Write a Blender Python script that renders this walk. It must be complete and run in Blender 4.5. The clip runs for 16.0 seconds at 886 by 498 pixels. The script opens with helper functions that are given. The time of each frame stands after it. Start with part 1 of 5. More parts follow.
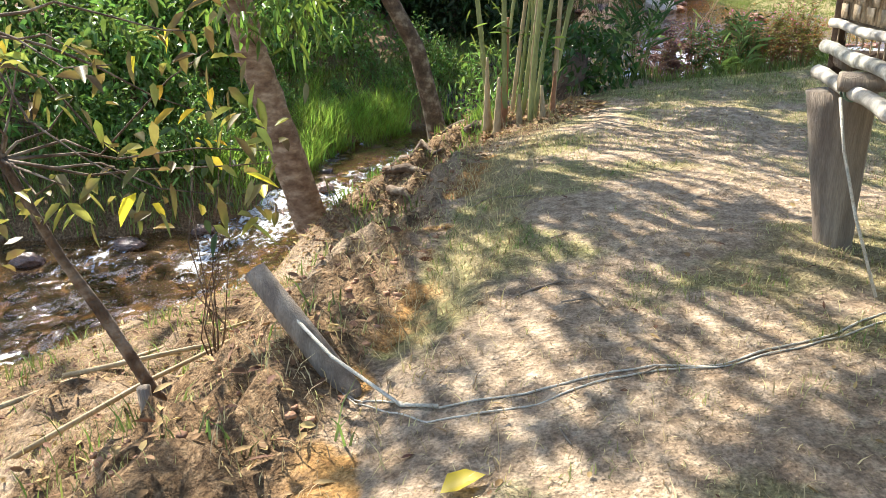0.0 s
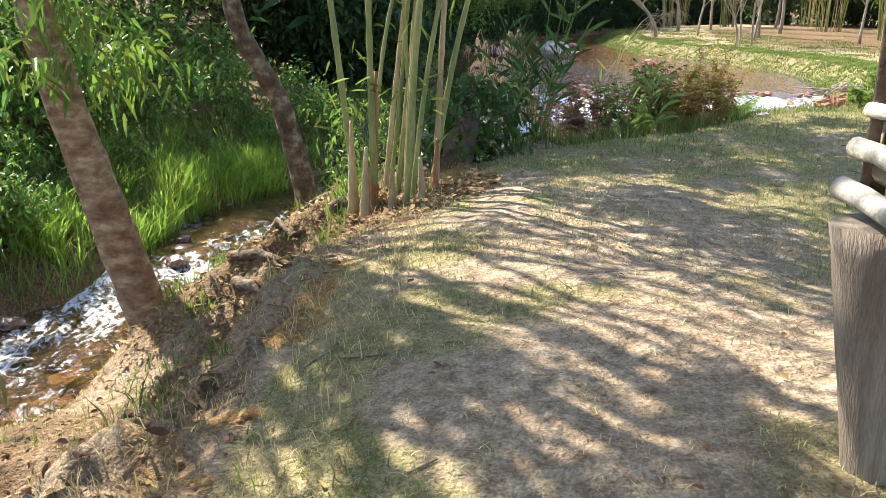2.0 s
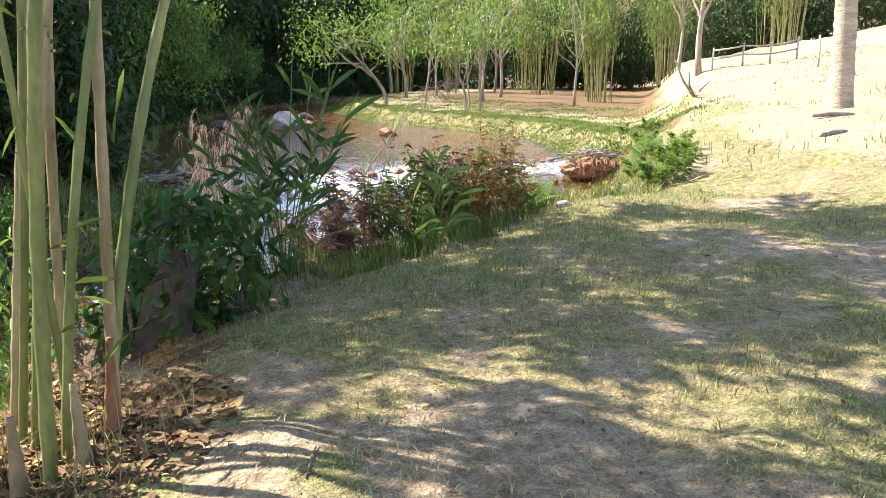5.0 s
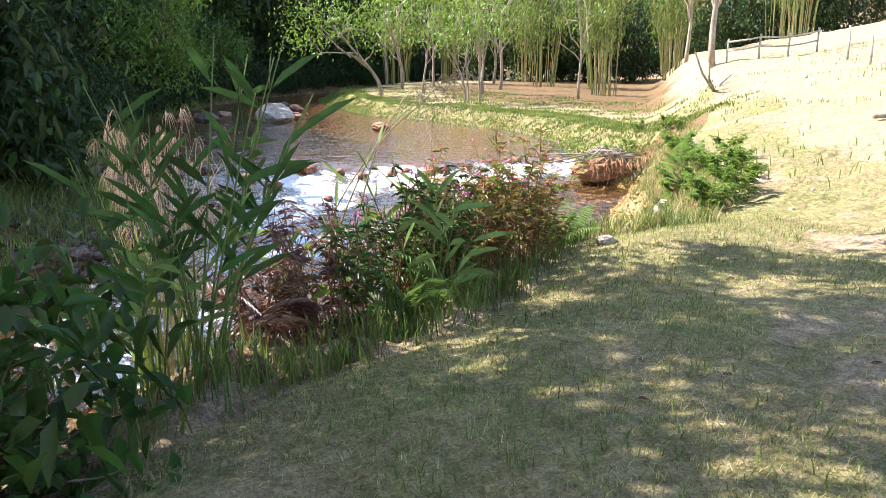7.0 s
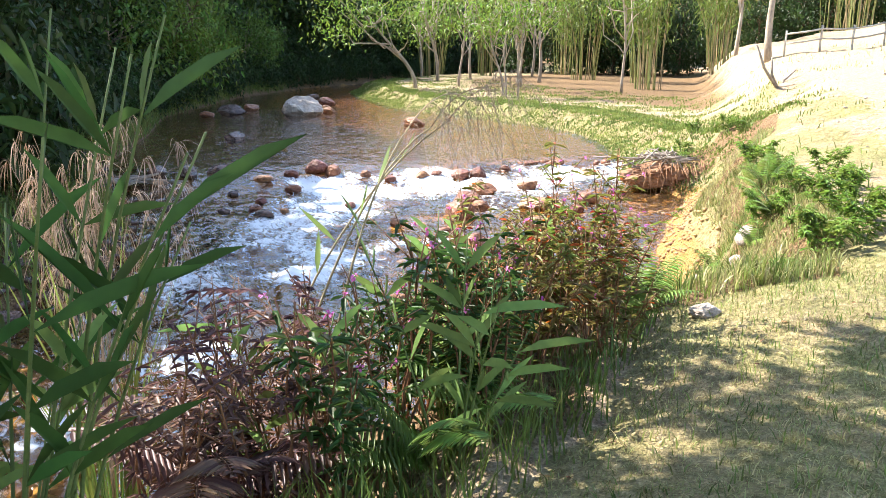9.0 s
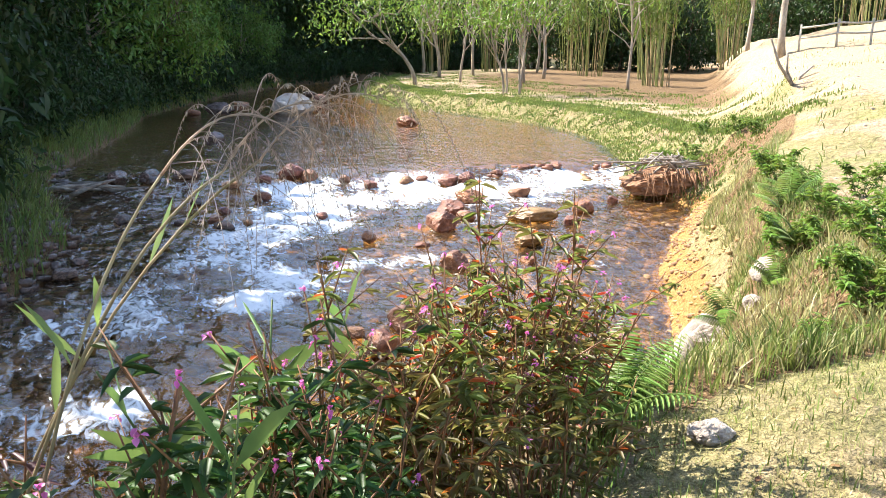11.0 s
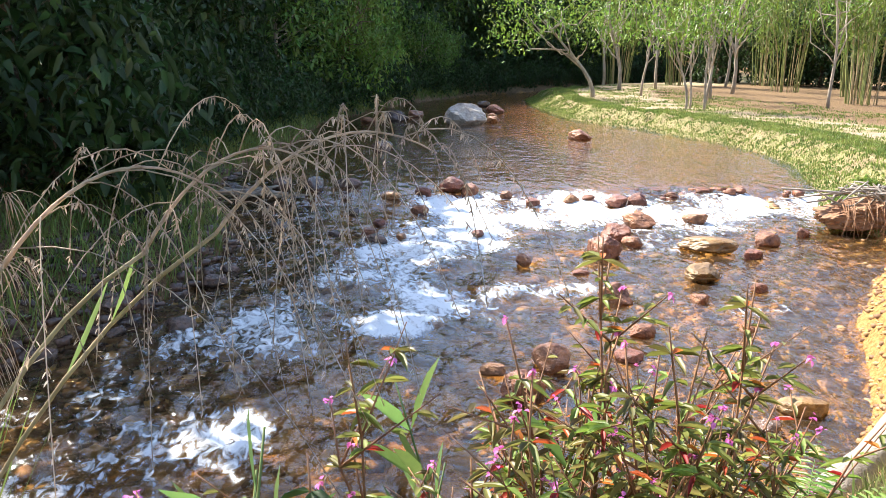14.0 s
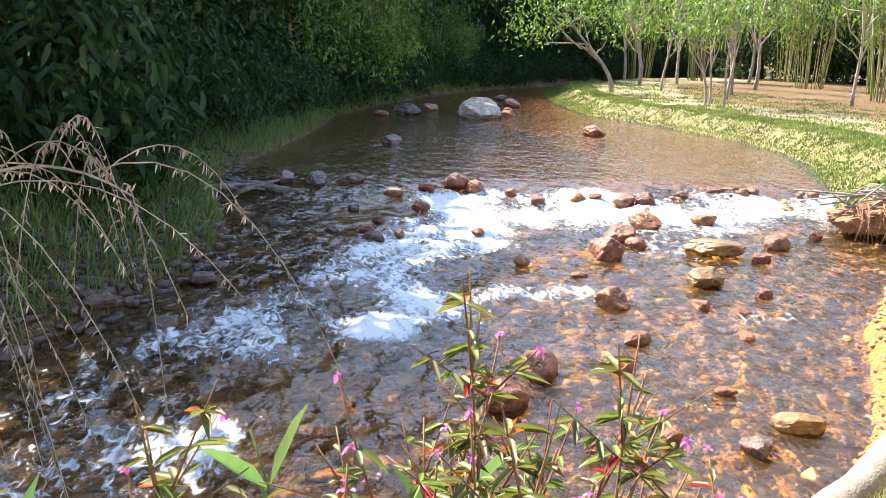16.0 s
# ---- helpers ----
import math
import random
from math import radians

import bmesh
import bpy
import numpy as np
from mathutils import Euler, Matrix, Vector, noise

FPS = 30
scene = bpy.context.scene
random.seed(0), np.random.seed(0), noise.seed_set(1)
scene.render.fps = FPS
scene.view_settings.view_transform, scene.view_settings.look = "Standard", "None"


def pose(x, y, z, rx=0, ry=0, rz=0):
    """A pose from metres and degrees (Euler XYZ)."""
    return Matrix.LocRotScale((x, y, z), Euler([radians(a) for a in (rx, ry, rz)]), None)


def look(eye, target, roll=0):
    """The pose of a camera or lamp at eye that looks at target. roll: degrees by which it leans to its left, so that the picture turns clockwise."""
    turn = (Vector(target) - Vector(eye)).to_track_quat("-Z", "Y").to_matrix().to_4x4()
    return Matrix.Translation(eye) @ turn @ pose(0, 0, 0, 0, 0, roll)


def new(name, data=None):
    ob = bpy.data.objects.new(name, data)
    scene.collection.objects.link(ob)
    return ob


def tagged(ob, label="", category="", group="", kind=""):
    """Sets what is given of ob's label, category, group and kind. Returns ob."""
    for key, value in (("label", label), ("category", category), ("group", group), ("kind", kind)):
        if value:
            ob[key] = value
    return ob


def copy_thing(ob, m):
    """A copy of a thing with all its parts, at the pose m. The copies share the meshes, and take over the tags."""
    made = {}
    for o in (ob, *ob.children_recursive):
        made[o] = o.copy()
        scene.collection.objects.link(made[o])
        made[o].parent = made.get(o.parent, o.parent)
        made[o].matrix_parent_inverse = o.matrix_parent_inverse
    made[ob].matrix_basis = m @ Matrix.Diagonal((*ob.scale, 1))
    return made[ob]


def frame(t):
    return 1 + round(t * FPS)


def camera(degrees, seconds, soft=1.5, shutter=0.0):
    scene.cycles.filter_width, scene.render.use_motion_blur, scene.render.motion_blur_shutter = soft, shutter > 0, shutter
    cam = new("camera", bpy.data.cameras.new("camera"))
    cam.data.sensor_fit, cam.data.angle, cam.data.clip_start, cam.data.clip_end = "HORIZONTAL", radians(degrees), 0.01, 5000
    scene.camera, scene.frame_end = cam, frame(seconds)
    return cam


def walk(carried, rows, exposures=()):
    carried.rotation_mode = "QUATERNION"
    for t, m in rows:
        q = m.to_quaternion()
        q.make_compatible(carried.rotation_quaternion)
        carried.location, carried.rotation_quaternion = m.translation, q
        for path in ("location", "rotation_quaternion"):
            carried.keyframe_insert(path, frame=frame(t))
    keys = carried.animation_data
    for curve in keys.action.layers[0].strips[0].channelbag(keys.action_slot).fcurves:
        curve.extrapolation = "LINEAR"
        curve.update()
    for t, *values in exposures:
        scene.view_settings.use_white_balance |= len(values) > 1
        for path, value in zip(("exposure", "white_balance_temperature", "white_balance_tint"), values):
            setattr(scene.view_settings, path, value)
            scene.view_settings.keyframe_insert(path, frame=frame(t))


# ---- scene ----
cam = camera(56.5, 16.0, soft=0.2)
PATH = [
    (0, 0.085, 0.271, 1.550, -19.26, -0.69, 0.14),
    (0.5, 0.212, 0.792, 1.624, -18.31, -0.19, -5.05),
    (1, 0.298, 1.310, 1.648, -17.89, -0.42, -7.77),
    (1.5, 0.438, 1.855, 1.606, -17.03, 0.35, -7.23),
    (2, 0.536, 2.456, 1.526, -16.64, 0.51, -6.91),
    (2.5, 0.589, 3.044, 1.484, -16.36, 0.34, -6.77),
    (3, 0.671, 3.682, 1.467, -14.80, 0.28, -4.24),
    (3.5, 0.685, 4.319, 1.483, -14.02, -0.49, -9.55),
    (4, 0.770, 4.817, 1.505, -14.04, -0.89, -16.87),
    (4.5, 1.016, 5.325, 1.547, -13.16, 0.16, -22.08),
    (5, 1.225, 5.873, 1.547, -12.17, -0.33, -25.12),
    (5.2, 1.312, 6.110, 1.581, -12.06, -0.82, -25.53),
    (7.3, 2.489, 8.681, 1.535, -12.83, 0.39, -25.17),
    (7.5, 2.603, 8.919, 1.541, -12.48, 0.53, -23.54),
    (8, 2.843, 9.507, 1.525, -12.58, 0.37, -22.46),
    (8.5, 3.034, 9.958, 1.543, -13.05, 0.07, -22.99),
    (9, 3.284, 10.353, 1.569, -13.38, 0.41, -22.99),
    (9.5, 3.509, 10.726, 1.576, -13.55, 0.48, -22.93),
    (9.7, 3.620, 10.871, 1.588, -13.81, 0.22, -23.36),
    (11.8, 4.964, 12.259, 1.529, -13.73, 1.05, -19.36),
    (12, 4.993, 12.309, 1.537, -14.11, 1.55, -17.67),
    (12.5, 5.001, 12.451, 1.548, -14.65, 1.90, -15.76),
    (13, 4.963, 12.589, 1.562, -14.58, 1.18, -15.57),
    (13.5, 5.010, 12.690, 1.561, -13.76, -0.07, -14.22),
    (14, 5.150, 12.789, 1.549, -13.11, 1.10, -10.24),
    (14.5, 5.274, 12.863, 1.557, -13.02, 1.21, -9.65),
    (15, 5.390, 12.951, 1.569, -13.10, 0.25, -10.91),
    (15.5, 5.523, 13.021, 1.567, -13.08, -0.17, -11.08),
    (16, 5.652, 13.094, 1.586, -13.64, 1.62, -8.74),
]

walk(cam, [(t, pose(x, y, z, 0, 0, yaw) @ pose(0, 0, 0, 90 + pitch, 0, 0) @ pose(0, 0, 0, 0, 0, roll)) for t, x, y, z, pitch, roll, yaw in PATH],
     exposures=[(0, 1.65), (1.5, 1.65), (3.5, 1.8), (5, 1.75), (8, 1.8), (9.5, 1.95), (12, 1.6), (14, 1.75), (16, 1.9)])

# ---- world, sun ----
SUN = Vector((-0.60, 0.80, 1.02)).normalized()
world = bpy.data.worlds.new("sky")
scene.world = world
world.use_nodes = True
sky = world.node_tree.nodes.new("ShaderNodeTexSky")
sky.sky_type, sky.sun_disc = "NISHITA", False
sky.sun_elevation, sky.sun_rotation = math.asin(SUN.z), math.atan2(SUN.x, SUN.y)
back = world.node_tree.nodes["Background"]
back.inputs["Strength"].default_value = 0.13
world.node_tree.links.new(sky.outputs["Color"], back.inputs["Color"])
sun = new("sun", bpy.data.lights.new("sun", "SUN"))
sun.data.energy, sun.data.angle, sun.data.color = 5.0, radians(0.55), (1.0, 0.95, 0.86)
sun.matrix_world = look(SUN * 60, (0, 0, 0))

rng = np.random.default_rng(7)


# ---- materials ----
def surface(name, dark, light, scale=3.0, rough=0.8, bump=0.3, fine=45.0, stretch=(1, 1, 1), gloss=0.3, glow=0.0, vary=0.0, hue=0.0, per="island", third=None, fine_mix=0.45):
    """A procedural surface: two colours over coarse noise, broken up by fine noise, with relief; glow lets light through (leaves)."""
    m = bpy.data.materials.new(name)
    m.use_nodes = True
    nt = m.node_tree
    ln = nt.links.new
    n = nt.nodes
    bsdf = n["Principled BSDF"]
    co = n.new("ShaderNodeTexCoord")
    mp = n.new("ShaderNodeMapping")
    mp.inputs["Scale"].default_value = stretch
    ln(co.outputs["Object"], mp.inputs["Vector"])
    big = n.new("ShaderNodeTexNoise")
    big.inputs["Scale"].default_value, big.inputs["Detail"].default_value = scale, 6.0
    small = n.new("ShaderNodeTexNoise")
    small.inputs["Scale"].default_value, small.inputs["Detail"].default_value = fine, 4.0
    for tex in (big, small):
        ln(mp.outputs["Vector"], tex.inputs["Vector"])
    ramp = n.new("ShaderNodeValToRGB")
    ramp.color_ramp.elements[0].position, ramp.color_ramp.elements[1].position = 0.32, 0.68
    ramp.color_ramp.elements[0].color, ramp.color_ramp.elements[1].color = (*dark, 1), (*light, 1)
    if third:
        e = ramp.color_ramp.elements.new(0.5)
        e.color = (*third, 1)
    ln(big.outputs["Fac"], ramp.inputs["Fac"])
    grain = n.new("ShaderNodeValToRGB")
    grain.color_ramp.elements[0].position, grain.color_ramp.elements[1].position = 0.3, 0.7
    grain.color_ramp.elements[0].color, grain.color_ramp.elements[1].color = (0.45, 0.45, 0.45, 1), (1.25, 1.25, 1.25, 1)
    ln(small.outputs["Fac"], grain.inputs["Fac"])
    mul = n.new("ShaderNodeMix")
    mul.data_type, mul.blend_type = "RGBA", "MULTIPLY"
    mul.inputs[0].default_value = fine_mix
    ln(ramp.outputs["Color"], mul.inputs[6])
    ln(grain.outputs["Color"], mul.inputs[7])
    colour = mul.outputs[2]
    if vary or hue:
        hsv = n.new("ShaderNodeHueSaturation")
        if per == "island":
            pick = n.new("ShaderNodeNewGeometry").outputs["Random Per Island"]
        else:
            pick = n.new("ShaderNodeObjectInfo").outputs["Random"]
        for key, mid, span in (("Value", 1.0, vary), ("Hue", 0.5, hue)):
            rg = n.new("ShaderNodeMapRange")
            rg.inputs["To Min"].default_value, rg.inputs["To Max"].default_value = mid - span, mid + span
            ln(pick, rg.inputs["Value"])
            ln(rg.outputs["Result"], hsv.inputs[key])
        ln(colour, hsv.inputs["Color"])
        colour = hsv.outputs["Color"]
    ln(colour, bsdf.inputs["Base Color"])
    bsdf.inputs["Roughness"].default_value = rough
    bsdf.inputs["Specular IOR Level"].default_value = gloss
    if bump:
        bp = n.new("ShaderNodeBump")
        bp.inputs["Strength"].default_value, bp.inputs["Distance"].default_value = bump, 0.03
        ln(small.outputs["Fac"], bp.inputs["Height"])
        ln(bp.outputs["Normal"], bsdf.inputs["Normal"])
    if glow:
        tr = n.new("ShaderNodeBsdfTranslucent")
        mix = n.new("ShaderNodeMixShader")
        mix.inputs["Fac"].default_value = glow
        ln(colour, tr.inputs["Color"])
        ln(bsdf.outputs["BSDF"], mix.inputs[1])
        ln(tr.outputs["BSDF"], mix.inputs[2])
        ln(mix.outputs["Shader"], n["Material Output"].inputs["Surface"])
    return m


LEAF = dict(scale=1.5, rough=0.45, bump=0.0, fine=30, gloss=0.4, glow=0.40, vary=0.38, hue=0.025, fine_mix=0.2)
# leaf_forest holds the wooded bank's shade in its dark green
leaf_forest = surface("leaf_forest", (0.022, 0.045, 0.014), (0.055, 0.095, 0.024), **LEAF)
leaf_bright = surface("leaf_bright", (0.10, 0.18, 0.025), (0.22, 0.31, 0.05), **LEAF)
leaf_bamboo = surface("leaf_bamboo", (0.09, 0.14, 0.025), (0.20, 0.25, 0.05), **LEAF)
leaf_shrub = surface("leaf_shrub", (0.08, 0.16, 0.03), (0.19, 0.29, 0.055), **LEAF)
leaf_climber = surface("leaf_climber", (0.035, 0.08, 0.018), (0.09, 0.17, 0.035), **LEAF)
leaf_balsam = surface("leaf_balsam", (0.19, 0.28, 0.045), (0.42, 0.48, 0.08), third=(0.20, 0.14, 0.045), **LEAF)
leaf_purple = surface("leaf_purple", (0.135, 0.062, 0.078), (0.220, 0.140, 0.094), **LEAF)
leaf_yellow = surface("leaf_yellow", (0.50, 0.38, 0.03), (0.62, 0.46, 0.05), **LEAF)
leaf_reed = surface("leaf_reed", (0.144, 0.220, 0.060), (0.264, 0.340, 0.100), **LEAF)
leaf_fern = surface("leaf_fern", (0.126, 0.210, 0.045), (0.252, 0.360, 0.075), **LEAF)
leaf_grass = surface("leaf_grass", (0.24, 0.25, 0.08), (0.46, 0.40, 0.20), **LEAF)
leaf_tall_grass = surface("leaf_tall_grass", (0.09, 0.145, 0.03), (0.24, 0.28, 0.07), **LEAF)
# tall grass in a brighter green with more glow, standing in for sun
leaf_sunlit_grass = surface("leaf_sunlit_grass", (0.19, 0.33, 0.04), (0.36, 0.48, 0.08), **{**LEAF, "glow": 0.6})
leaf_dead = surface("leaf_dead", (0.16, 0.09, 0.04), (0.36, 0.22, 0.10), scale=2, rough=0.8, bump=0, fine=20, vary=0.5, hue=0.03, glow=0.15)
leaf_red = surface("leaf_red", (0.42, 0.06, 0.02), (0.55, 0.15, 0.03), **LEAF)
petal_pink = surface("petal_pink", (0.62, 0.12, 0.40), (0.75, 0.25, 0.55), **LEAF)
plume_straw = surface("plume_straw", (0.42, 0.30, 0.21), (0.66, 0.52, 0.40), scale=4, rough=0.7, bump=0, fine=30, vary=0.3, glow=0.35)
stem_green = surface("stem_green", (0.10, 0.15, 0.04), (0.19, 0.22, 0.07), scale=6, rough=0.6, bump=0.1)
stem_red = surface("stem_red", (0.20, 0.08, 0.04), (0.30, 0.15, 0.07), scale=6, rough=0.6, bump=0.1)
bark_ringed = surface("bark_ringed", (0.15, 0.085, 0.045), (0.42, 0.30, 0.19), scale=4.5, rough=0.9, bump=1.0, fine=16, stretch=(1, 1, 1.8), third=(0.25, 0.155, 0.09))
bark_mottled = surface("bark_mottled", (0.06, 0.04, 0.025), (0.30, 0.24, 0.17), scale=7, rough=0.9, bump=0.9, fine=30, third=(0.12, 0.08, 0.05))
bark_pale = surface("bark_pale", (0.26, 0.21, 0.16), (0.45, 0.38, 0.30), scale=3, rough=0.9, bump=0.6, fine=20, stretch=(1, 1, 0.4))
bark_palm = surface("bark_palm", (0.34, 0.27, 0.20), (0.55, 0.47, 0.37), scale=2.0, rough=0.9, bump=0.9, fine=12, stretch=(1, 1, 4))
culm_green = surface("culm_green", (0.12, 0.16, 0.04), (0.30, 0.30, 0.10), scale=5, rough=0.45, bump=0.1, stretch=(1, 1, 0.3), third=(0.20, 0.22, 0.07), gloss=0.5)
culm_dry = surface("culm_dry", (0.25, 0.18, 0.09), (0.46, 0.36, 0.20), scale=5, rough=0.6, bump=0.2, stretch=(1, 1, 0.3))
culm_red = surface("culm_red", (0.22, 0.09, 0.04), (0.36, 0.18, 0.09), scale=8, rough=0.7, bump=0.3, stretch=(1, 1, 0.3))
timber_grey = surface("timber_grey", (0.17, 0.13, 0.095), (0.33, 0.27, 0.20), scale=5, rough=0.85, bump=0.5, fine=60, stretch=(3, 3, 0.25), third=(0.24, 0.19, 0.14))
timber_dark = surface("timber_dark", (0.07, 0.045, 0.03), (0.15, 0.10, 0.07), scale=6, rough=0.85, bump=0.5)
pole_pale = surface("pole_pale", (0.30, 0.27, 0.22), (0.60, 0.55, 0.46), scale=5, rough=0.7, bump=0.3, fine=50)
pole_blotched = surface("pole_blotched", (0.20, 0.19, 0.15), (0.50, 0.50, 0.43), scale=14, rough=0.7, bump=0.3, fine=60, third=(0.36, 0.34, 0.28))
strip_bamboo = surface("strip_bamboo", (0.24, 0.17, 0.10), (0.55, 0.43, 0.28), scale=4, rough=0.7, bump=0.4, fine=70, stretch=(1, 1, 1), vary=0.35, per="object")
straw = surface("straw", (0.34, 0.25, 0.12), (0.60, 0.48, 0.26), scale=3, rough=0.8, bump=0, fine=30, vary=0.4, hue=0.02, glow=0.2)
rope_fibre = surface("rope_fibre", (0.46, 0.42, 0.33), (0.66, 0.61, 0.50), scale=30, rough=0.9, bump=0.5, fine=120)
cord_green = surface("cord_green", (0.10, 0.16, 0.12), (0.18, 0.25, 0.18), scale=30, rough=0.9, bump=0.5, fine=120)
stone_red = surface("stone_red", (0.12, 0.04, 0.02), (0.36, 0.145, 0.065), scale=4, rough=0.45, bump=0.7, fine=25, third=(0.25, 0.10, 0.05), vary=0.25, hue=0.015, per="object", gloss=0.5)
stone_grey = surface("stone_grey", (0.27, 0.21, 0.17), (0.60, 0.52, 0.44), scale=3, rough=0.8, bump=0.7, fine=18, vary=0.2, per="object")
stone_ochre = surface("stone_ochre", (0.15, 0.08, 0.03), (0.36, 0.21, 0.08), scale=4, rough=0.4, bump=0.6, fine=25, vary=0.2, per="object", gloss=0.5)
stone_wet = surface("stone_wet", (0.07, 0.045, 0.035), (0.19, 0.11, 0.08), scale=4, rough=0.25, bump=0.6, fine=25, vary=0.3, per="object", gloss=0.6)
pebble = surface("pebble", (0.22, 0.12, 0.05), (0.42, 0.26, 0.12), scale=3, rough=0.6, bump=0.3, vary=0.4, hue=0.02)
driftwood = surface("driftwood", (0.20, 0.16, 0.13), (0.43, 0.37, 0.31), scale=6, rough=0.85, bump=0.4, fine=50)
clay_clump = surface("clay_clump", (0.22, 0.11, 0.06), (0.42, 0.24, 0.14), scale=4, rough=0.9, bump=0.9, fine=18)


def ground_material():
    """Clay, lawn, sand, gravel and leaf litter, laid by the cover masks of the sheet."""
    m = bpy.data.materials.new("earth")
    m.use_nodes = True
    nt = m.node_tree
    n, ln = nt.nodes, nt.links.new
    bsdf = n["Principled BSDF"]
    co = n.new("ShaderNodeTexCoord")

    def tex(scale, detail=6.0, rough=0.6):
        t = n.new("ShaderNodeTexNoise")
        t.inputs["Scale"].default_value, t.inputs["Detail"].default_value, t.inputs["Roughness"].default_value = scale, detail, rough
        ln(co.outputs["Object"], t.inputs["Vector"])
        return t.outputs["Fac"]

    def ramp(fac, *stops):
        r = n.new("ShaderNodeValToRGB")
        els = r.color_ramp.elements
        els[0].position, els[0].color = stops[0][0], (*stops[0][1], 1)
        els[1].position, els[1].color = stops[-1][0], (*stops[-1][1], 1)
        for p, c in stops[1:-1]:
            els.new(p).color = (*c, 1)
        ln(fac, r.inputs["Fac"])
        return r.outputs["Color"]

    def mix(fac, a, b, kind="MIX"):
        x = n.new("ShaderNodeMix")
        x.data_type, x.blend_type = "RGBA", kind
        if isinstance(fac, float):
            x.inputs[0].default_value = fac
        else:
            ln(fac, x.inputs[0])
        ln(a, x.inputs[6])
        ln(b, x.inputs[7])
        return x.outputs[2]

    def edge(mask, wobble, amount=0.7):
        """A mask with a ragged border."""
        a = n.new("ShaderNodeMath")
        a.operation = "MULTIPLY_ADD"
        ln(wobble, a.inputs[0])
        a.inputs[1].default_value = amount
        a.inputs[2].default_value = -amount / 2
        b = n.new("ShaderNodeMath")
        b.operation = "ADD"
        ln(mask, b.inputs[0])
        ln(a.outputs[0], b.inputs[1])
        c = n.new("ShaderNodeMapRange")
        c.interpolation_type = "SMOOTHSTEP"
        c.inputs["From Min"].default_value, c.inputs["From Max"].default_value = 0.35, 0.65
        ln(b.outputs[0], c.inputs["Value"])
        return c.outputs["Result"]

    cover = n.new("ShaderNodeVertexColor")
    cover.layer_name = "cover"
    sep = n.new("ShaderNodeSeparateColor")
    ln(cover.outputs["Color"], sep.inputs["Color"])
    fine, mid, coarse = tex(70.0), tex(9.0), tex(1.3)
    clay = ramp(mid, (0.3, (0.26, 0.18, 0.11)), (0.5, (0.45, 0.335, 0.22)), (0.72, (0.66, 0.52, 0.36)))
    clay = mix(ramp(coarse, (0.42, (0, 0, 0)), (0.7, (0.6, 0.6, 0.6))), clay, ramp(mid, (0.35, (0.28, 0.19, 0.115)), (0.65, (0.40, 0.29, 0.19))))
    lawn = ramp(mid, (0.3, (0.17, 0.18, 0.06)), (0.5, (0.30, 0.27, 0.11)), (0.72, (0.44, 0.36, 0.19)))
    lawn = mix(ramp(tex(0.7), (0.4, (0, 0, 0)), (0.6, (0.75, 0.75, 0.75))), lawn, ramp(mid, (0.3, (0.26, 0.19, 0.10)), (0.7, (0.46, 0.35, 0.21))))
    sand = ramp(mid, (0.3, (0.40, 0.29, 0.17)), (0.7, (0.58, 0.45, 0.29)))
    gravel = ramp(tex(16.0), (0.3, (0.25, 0.12, 0.04)), (0.5, (0.43, 0.235, 0.075)), (0.7, (0.54, 0.33, 0.13)))
    litter = ramp(tex(28.0), (0.3, (0.10, 0.055, 0.025)), (0.5, (0.21, 0.13, 0.065)), (0.7, (0.36, 0.24, 0.13)))
    c = mix(edge(sep.outputs[0], mid), clay, lawn)
    c = mix(edge(sep.outputs[2], mid), c, sand)
    c = mix(edge(sep.outputs[1], mid), c, gravel)
    c = mix(edge(cover.outputs["Alpha"], mid), c, litter)
    c = mix(0.9, c, ramp(fine, (0.3, (0.45, 0.45, 0.45)), (0.7, (1.25, 1.25, 1.25))), "MULTIPLY")
    c = mix(0.7, c, ramp(tex(24.0, 8.0, 0.7), (0.35, (0.5, 0.48, 0.45)), (0.6, (1.15, 1.15, 1.15))), "MULTIPLY")
    ln(c, bsdf.inputs["Base Color"])
    bsdf.inputs["Roughness"].default_value = 0.92
    bsdf.inputs["Specular IOR Level"].default_value = 0.2
    for k, (h, s, d) in enumerate(((fine, 0.7, 0.02), (mid, 0.9, 0.11))):
        bp = n.new("ShaderNodeBump")
        bp.inputs["Strength"].default_value, bp.inputs["Distance"].default_value = s, d
        ln(h, bp.inputs["Height"])
        if k:
            ln(last, bp.inputs["Normal"])
        last = bp.outputs["Normal"]
    ln(last, bsdf.inputs["Normal"])
    return m


